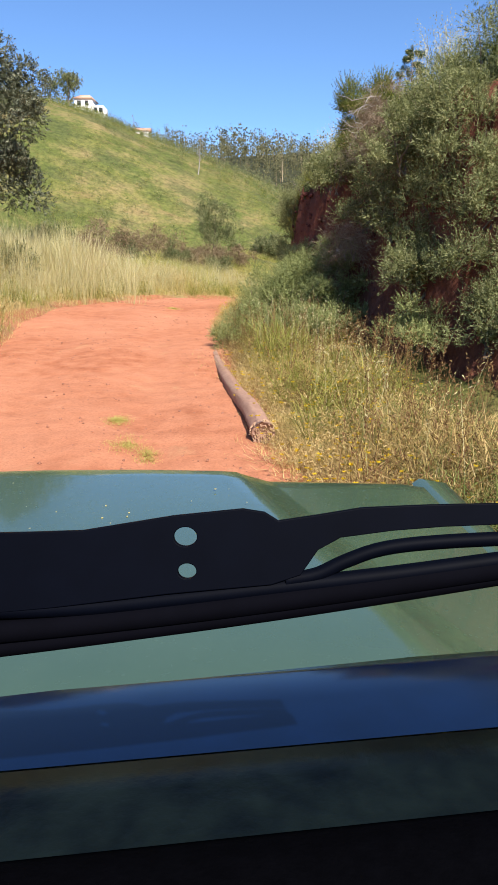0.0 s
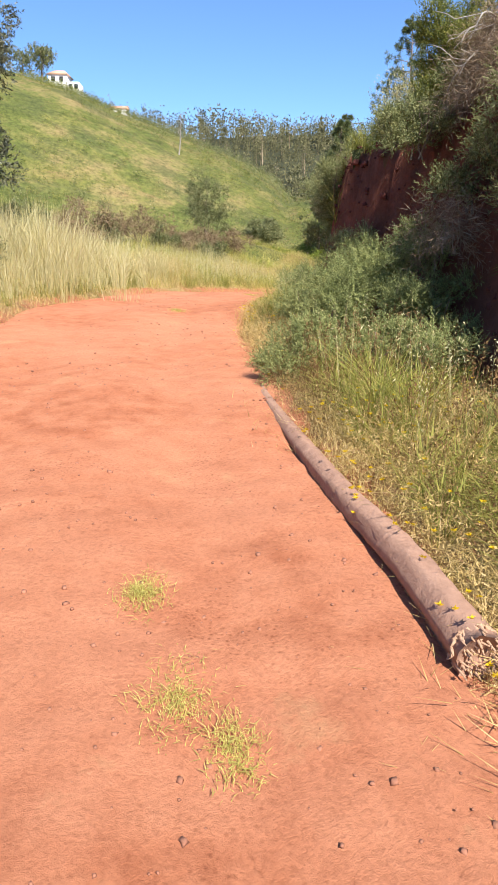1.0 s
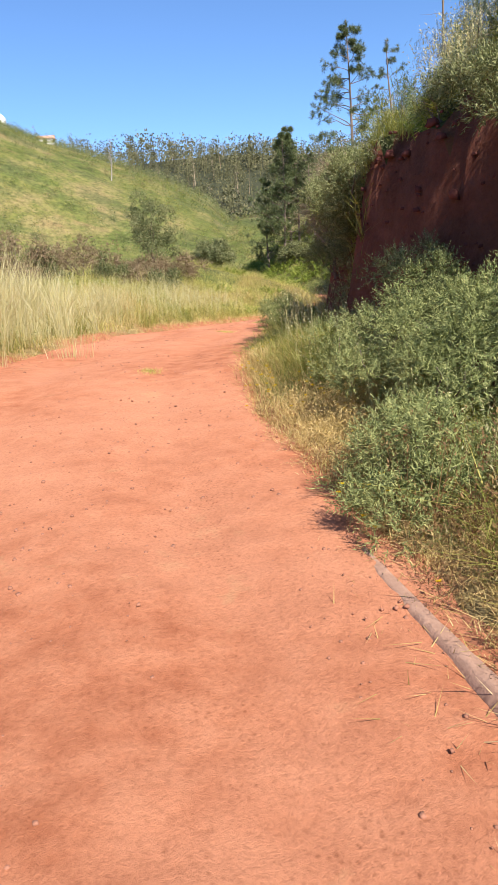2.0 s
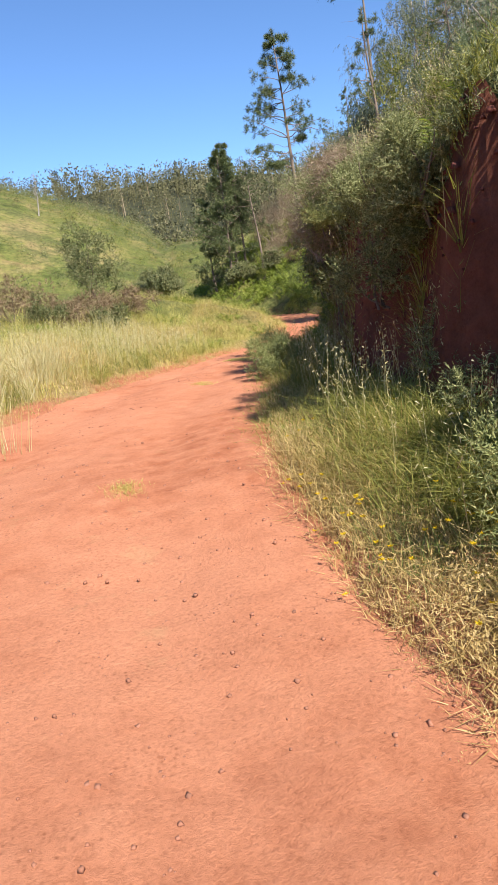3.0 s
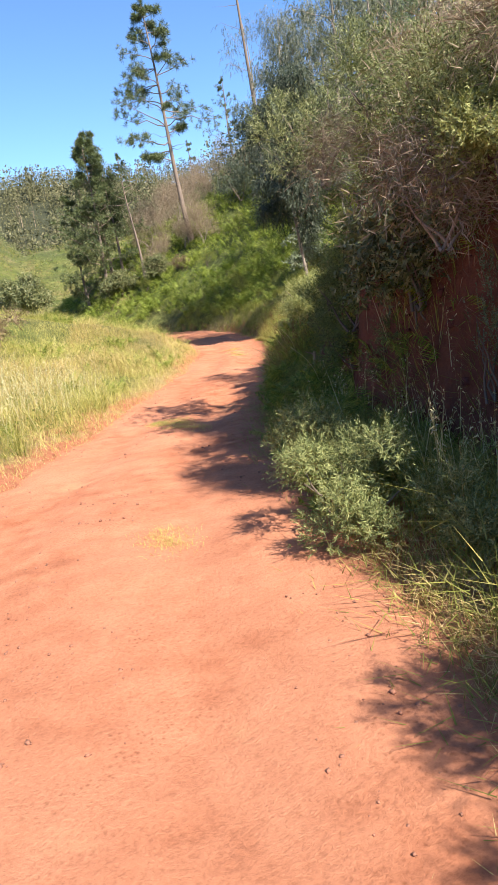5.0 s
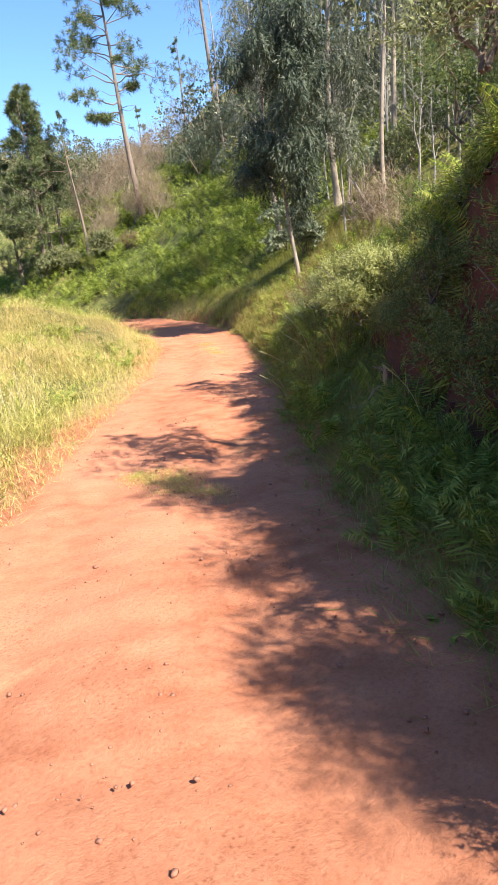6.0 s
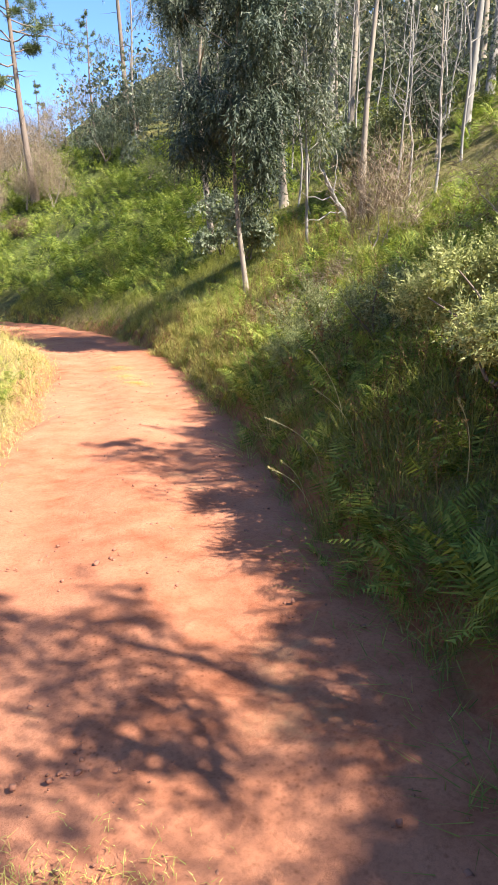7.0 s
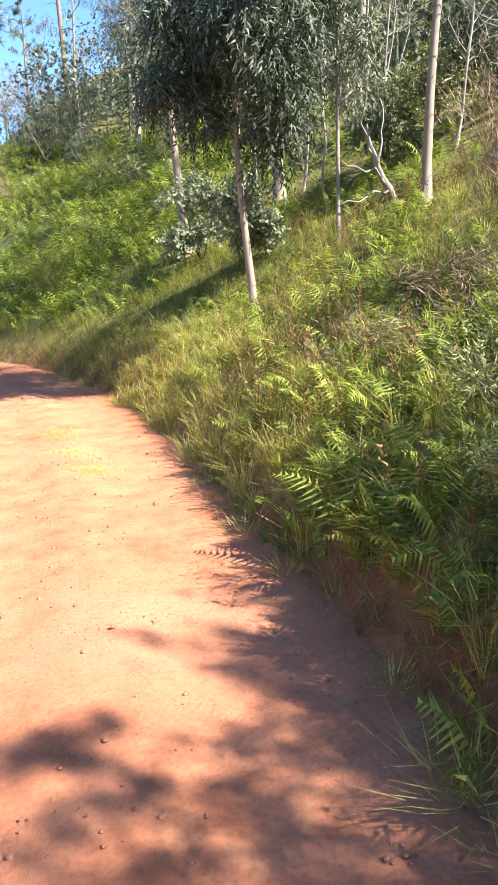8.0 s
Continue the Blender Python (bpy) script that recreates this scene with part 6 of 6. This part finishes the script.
def build_fallen_tree():
    """A grey dead tree lying between the gum trunks."""
    rng = np.random.RandomState(14)
    x, y = 11.5, 36.3
    h = holder("fallen_tree", x, y, ground_at(x, y), "grey dead fallen tree among the gum trunks", "dead tree")
    g = Geo()
    t = bent(rng, (.55, .1, -.05), (-.35, .1, 1.15), 9, .06)
    g.add(*tube(t, np.linspace(.075, .03, 9), 8))
    link("trunk", g.mesh("trunk", M_GREYBARK, flat=False), h)
    for end in ((-.9, .1, .1), (-.7, -.2, 1.5), (.1, .2, 1.6), (-1.0, .0, .7)):
        g = Geo()
        o = t[rng.randint(3, 8)]
        g.add(*tube(bent(rng, o, end, 7, .12), np.linspace(.018, .005, 7), 5))
        link("limb", g.mesh("limb", M_GREYBARK), h)


build_fallen_tree()


# ---- house on the hill ----
def box(g, x0, y0, z0, x1, y1, z1):
    v = [(x0, y0, z0), (x1, y0, z0), (x1, y1, z0), (x0, y1, z0), (x0, y0, z1), (x1, y0, z1), (x1, y1, z1), (x0, y1, z1)]
    g.add(v, [(0, 3, 2, 1), (4, 5, 6, 7), (0, 1, 5, 4), (1, 2, 6, 5), (2, 3, 7, 6), (3, 0, 4, 7)])


def build_house():
    hx, hy = -37.5, 171
    h = holder("house", hx, hy, ground_at(hx, hy) + .9, "white hillside house with terracotta roof", "house")
    h.scale = (.8, .8, .8)
    g = Geo()
    box(g, -3.6, 0, -4, 1.6, 7, 2.9)
    link("wall", g.mesh("wall", M_WALL), h)
    g = Geo()
    box(g, 1.6, -.5, -6, 4.8, 6, .9)
    link("annex_wall", g.mesh("annex_wall", M_WALL), h)
    g = Geo()
    g.add([(-4.0, -.5, 2.9), (2.0, -.5, 2.9), (2.0, 7.5, 2.9), (-4.0, 7.5, 2.9), (-2.2, 2.5, 4.3), (.4, 2.5, 4.3), (.4, 4.5, 4.3), (-2.2, 4.5, 4.3)],
          [(0, 3, 2, 1), (4, 5, 6, 7), (0, 1, 5, 4), (1, 2, 6, 5), (2, 3, 7, 6), (3, 0, 4, 7)])
    link("roof", g.mesh("roof", M_TILE), h, "terracotta tiled roof")
    for wx, wz in ((-2.8, 1.0), (-.6, 1.0), (2.0, -.9), (3.5, -.9)):
        g = Geo()
        wy = -.03 if wx < 1.6 else -.53
        box(g, wx, wy - .04, wz, wx + 1.1, wy + .02, wz + 1.3)
        link("window", g.mesh("window", M_DARKGLASS), h)
    # grey wall running down the crest
    g = Geo()
    for i in range(9):
        x0 = 4.8 + i * 1.6
        z = (ground_at(hx + .8 * x0 + .8, hy) - h.location.z) / .8
        box(g, x0, -.2, z - 1.5, x0 + 1.62, .1, z + 1.0)
    link("terrace_wall", g.mesh("terrace_wall", M_GREYWALL), h, "low grey wall running downhill")


def build_hut():
    hx, hy = -24.5, 167
    h = holder("hut", hx, hy, ground_at(hx, hy) - .3, "small white hut with clay roof on the crest", "house")
    g = Geo()
    box(g, -1.6, 0, -2, 1.6, 3, 1.5)
    link("wall", g.mesh("wall", M_WALL), h)
    g = Geo()
    g.add([(-1.9, -.3, 1.5), (1.9, -.3, 1.5), (1.9, 3.3, 1.5), (-1.9, 3.3, 1.5), (-1.9, 1.5, 2.3), (1.9, 1.5, 2.3)],
          ([(0, 3, 2, 1), (0, 1, 5, 4), (2, 3, 4, 5)], [(1, 2, 5), (3, 0, 4)]))
    link("roof", g.mesh("roof", M_TILE), h, "clay tiled roof")
    g = Geo()
    box(g, -.4, -.06, 0, .4, .02, 1.1)
    link("window", g.mesh("window", M_DARKGLASS), h)


def build_dead_branch():
    """Bleached limbs that arch out of the dead shrub on the rim."""
    rng = np.random.RandomState(12)
    h = holder("dead_branch", 2.2, 11.3, 3.6, "bleached bare limbs arching over the rim of the bank", "branch")
    for end in ((-.5, -.1, .2), (-.4, -.3, .32), (-.2, -.35, .36), (-.5, -.2, -.1), (-.32, .15, .28)):
        g = Geo()
        a, b = np.zeros(3), np.array(end)
        mid = (a + b) / 2 + [0, 0, .12]
        p = resample(np.array([a, mid, b, b + [-.1, 0, -.2]]), .06) + rng.normal(size=(1, 3)) * .02
        g.add(*tube(p, np.linspace(.02, .005, len(p)), 5))
        for k in range(5):
            o = p[rng.randint(len(p) // 3, len(p))]
            g.add(*tube(bent(rng, o, o + rng.normal(size=3) * .18 - [.1, 0, .08], 5, .2), np.linspace(.006, .002, 5), 4))
        link("limb", g.mesh("limb", M_BLEACHED), h)


build_house()
build_hut()
build_dead_branch()
gum("spreading tree beside the hillside house", -42.0, 172.0, 7.4, (.05, 0), 90, (.5, 1.0), 2.6, 600, name="hill_tree", r0=.3, bark_=M_PINEBARK, leaves=M_BROAD, leaf=.5, limbs=14)
gum("dark tree beside the hillside house", -45.5, 170.0, 6.0, (0, 0), 91, (.2, 1.0), 2.4, 350, name="hill_tree", r0=.2, bark_=M_PINEBARK, leaves=M_BROAD, leaf=.5, limbs=10)
bare_tree("bare grey tree on the hillside", -8.6, 122.0, 6.0, 92, .12)


# ---- the open off-road vehicle standing on the track, where the walk begins ----
def paint_material():
    m, nt, bsdf = nodes_of("green_paint")
    f = noise_tex(nt, 3, 5)
    nt.links.new(ramp(nt, f, [(.3, (.045, .080, .048)), (.7, (.056, .094, .056))]), bsdf.inputs["Base Color"])
    dust = noise_tex(nt, 60, 6, .7)
    nt.links.new(ramp(nt, dust, [(.4, (.16, .16, .16)), (.8, (.36, .36, .36))]), bsdf.inputs["Roughness"])
    bsdf.inputs["Coat Weight"].default_value, bsdf.inputs["Coat Roughness"].default_value = .8, .06
    return m


M_PAINT = paint_material()
M_RUBBER = solid("black_rubber", (.0015, .0015, .003), .85, 0, .2, 30, 0, .03)
M_BLACK = solid("black_plastic", (.001, .0015, .004), .6, 0, .2, 25, 0, .04)
# navy base: the sky's reflection is partly put into the trim's colour
M_COWL = solid("glossy_dark_trim", (.001, .005, .022), .12, 0, .3, 12, 0, .75)
M_DASH = solid("dark_dashboard", (.0012, .0012, .0018), .95, 0, .3, 40, .002, .01)
M_BAND = solid("speckled_black", (.003, .005, .004), .35, 0, .9, 14, .002, .16)


def loft(rows, closed=False):
    """Quads over rows of points."""
    r = np.asarray(rows, float)
    m, n = r.shape[:2]
    i = (np.arange(m - 1)[:, None] * n + np.arange(n - 1)[None]).ravel()
    return r.reshape(-1, 3), np.stack([i, i + 1, i + 1 + n, i + n], 1)


def build_vehicle():
    h = holder("off_road_vehicle", -.45, 0, 0, "green off-road vehicle with open cab on the dirt track", "vehicle")
    h.rotation_euler = (0, 0, .055)
    # bonnet: raised middle, sloping shoulders
    rows = []
    for y in list(np.linspace(.70, 1.74, 18)) + [1.765, 1.78, 1.785]:
        fall = {1.765: .006, 1.78: .022, 1.785: .09}.get(y, 0)
        p = .50 + (1.78 - min(y, 1.78)) * .30
        z = 1.055 + .02 * (1.78 - y) - fall
        half = [(0, z + .014), (p * .5, z + .011), (p * .9, z + .004), (p, z), (p + .015, z - .006), (p + .085, z - .028), (p + .10, z - .031), (.98, z - .045), (1.04, z - .055)]
        rows.append([(-a, y, b) for a, b in half[::-1]] + [(a, y, b) for a, b in half[1:]])
    bonnet = link("bonnet", Geo().add(*loft(rows)).mesh("bonnet", M_PAINT, flat=False), h, "glossy green bonnet with raised middle panel")
    g = Geo()
    rng = np.random.RandomState(3)
    n = 60
    px, py = rng.uniform(-.45, .55, n), rng.uniform(.8, 1.7, n)
    v, f = rock_verts(rng, n, rng.uniform(.002, .005, n), .3)
    g.add((v + np.stack([px, py, np.full(n, 1.074) + .02 * (1.78 - py)], 1)[:, None] - [0, 0, .006]).reshape(-1, 3), f)
    ob = link("paint_specks", g.mesh("paint_specks", M_OAT), bonnet, "pale specks of dust on the paint")
    ob["kind"] = "stuff"
    # wings
    for s in (-1, 1):
        rows = []
        for y in np.linspace(.6, 1.82, 12):
            arch = .52 + .30 * math.sqrt(max(0, 1 - ((y - 1.28) / .42) ** 2)) if abs(y - 1.28) < .42 else .52
            rows.append([(s * 1.03, y, .985), (s * 1.05, y, 1.0), (s * 1.13, y, .985), (s * 1.16, y, .96), (s * 1.16, y, (.96 + arch) / 2), (s * 1.16, y, arch)])
        link("wing", Geo().add(*loft(rows)).mesh("wing", M_PAINT, flat=False), h)
        g = Geo()
        a = np.linspace(0, 2 * math.pi, 33)
        prof = [(.20, -.09), (.33, -.10), (.37, -.07), (.385, 0), (.37, .07), (.33, .10), (.20, .09)]
        rows = [[(w, r * math.cos(t), r * math.sin(t)) for r, w in prof] for t in a]
        wheel = link("wheel", Geo().add(*loft(rows)).mesh("tyre", M_RUBBER, flat=False), h)
        wheel.location = (s * .98, 1.28, .39)
        rows = [[(s * w, r * math.cos(t), r * math.sin(t)) for r, w in [(.21, .09), (.19, .05), (.08, .05), (.07, .08), (.01, .08)]] for t in a]
        link("rim", Geo().add(*loft(rows)).mesh("rim", M_COWL, flat=False), wheel)
    # open tub behind the driver
    for s in (-1, 1):
        rows = [[(s * 1.05, y, 1.0), (s * 1.10, y, 1.0), (s * 1.14, y, .97), (s * 1.14, y, .72), (s * 1.12, y, .45), (s * 1.04, y, .45)] for y in np.linspace(.6, -2.3, 10)]
        link("side_panel", Geo().add(*loft(rows)).mesh("side_panel", M_PAINT, flat=False), h)
        rows = [[(w, r * math.cos(t), r * math.sin(t)) for r, w in prof] for t in a]
        wheel = link("wheel", Geo().add(*loft(rows)).mesh("tyre", M_RUBBER, flat=False), h)
        wheel.location = (s * .98, -1.45, .39)
        rows = [[(s * w, r * math.cos(t), r * math.sin(t)) for r, w in [(.21, .09), (.19, .05), (.08, .05), (.07, .08), (.01, .08)]] for t in a]
        link("rim", Geo().add(*loft(rows)).mesh("rim", M_COWL, flat=False), wheel)
    g = Geo()
    box(g, -1.04, -2.28, .50, 1.04, .62, .56)
    link("floor_pan", g.mesh("floor_pan", M_BLACK), h)
    g = Geo()
    box(g, -1.04, -2.34, .45, 1.04, -2.29, 1.0)
    link("tail_panel", g.mesh("tail_panel", M_PAINT), h)
    g = Geo()
    box(g, -.95, 1.72, .55, .95, 1.775, .95)
    link("front_panel", g.mesh("front_panel", M_PAINT), h)
    g = Geo()
    box(g, -1.0, 1.79, .42, 1.0, 1.90, .56)
    link("bumper", g.mesh("bumper", M_BLACK), h)
    # scuttle and dashboard
    def shelf(name, material, rows, label):
        rows = [[(x, y + .07 * x, z) for x in np.linspace(-.96, .96, 13)] for y, z in rows]
        return link(name, Geo().add(*loft(rows)).mesh(name, material, flat=False), h, label)

    shelf("scuttle", M_COWL, ((.765, 1.02), (.755, 1.078), (.725, 1.088), (.66, 1.096), (.57, 1.102)), "dark glossy panel below the windscreen")
    shelf("windscreen_band", M_BAND, ((.575, 1.085), (.565, 1.104), (.52, 1.107), (.44, 1.112)), "speckled black band along the windscreen")
    shelf("dashboard", M_DASH, ((.445, 1.095), (.44, 1.117), (.43, 1.123), (.41, 1.132), (.39, 1.138), (.36, 1.14), (.30, 1.135), (.24, 1.11), (.22, 1.05), (.22, .80)), "plain dark dashboard top")
    g = Geo()
    box(g, -.96, .66, .45, .96, .70, 1.06)
    link("bulkhead", g.mesh("bulkhead", M_PAINT), h)
    # wiper, parked level across the windscreen
    wiper = link("wiper", None, h)
    wiper.matrix_basis = pose(-.45, 0, 0, 0, 0, math.degrees(.055)).inverted() @ pose(0, .362, 1.455, 74.5)
    u = .0003356

    def flat_plate(name, outline, holes, thick):
        cu = bpy.data.curves.new(name, "CURVE")
        cu.dimensions, cu.fill_mode, cu.extrude, cu.bevel_depth = "2D", "BOTH", thick, .0006
        rings = [outline] + [[(hx + r * math.cos(t), hy + r * .85 * math.sin(t)) for t in np.linspace(0, 2 * math.pi, 24, endpoint=False)] for hx, hy, r in holes]
        for ring in rings:
            sp = cu.splines.new("POLY")
            sp.points.add(len(ring) - 1)
            for q, (a, b) in zip(sp.points, ring):
                q.co = ((a - 441) * u, (990 - b) * u, 0, 1)
            sp.use_cyclic_u = True
        tmp = new(name, cu)
        bpy.context.view_layer.update()
        me = bpy.data.meshes.new_from_object(tmp.evaluated_get(bpy.context.evaluated_depsgraph_get()))
        bpy.data.objects.remove(tmp)
        me.materials.clear()
        me.materials.append(M_BLACK)
        return link(name, me, wiper)

    top = [(-150, 938), (60, 934), (150, 931), (310, 905), (430, 893), (468, 899), (492, 914), (560, 904), (640, 891), (760, 886), (1000, 881)]
    low = [(1000, 912), (780, 921), (690, 928), (600, 940), (560, 962), (530, 1005), (480, 1022), (300, 1038), (100, 1062), (-150, 1085)]
    flat_plate("bracket", top + low, [(330, 940, 22), (333, 1000, 18)], .002)

    def bar(name, pts, r, mat, z=0.0):
        q = resample(np.array([((a - 441) * u, (990 - b) * u, z) for a, b in pts]), .004)
        return link(name, Geo().add(*tube(q, np.full(len(q), r * u), 8)).mesh(name, mat, flat=False), wiper)

    bar("yoke", [(505, 1018), (560, 1008), (610, 985), (680, 962), (790, 950), (1000, 940)], 13, M_BLACK, -.002)
    bar("yoke", [(-150, 1075), (120, 1068), (300, 1052), (520, 1028), (700, 1008), (1000, 968)], 16, M_BLACK, -.003)
    bar("blade", [(-160, 1125), (200, 1090), (560, 1045), (1000, 980)], 22, M_RUBBER, -.004)
    bar("blade", [(-160, 1160), (200, 1115), (560, 1065), (1000, 995)], 17, M_RUBBER, -.006)


build_vehicle()
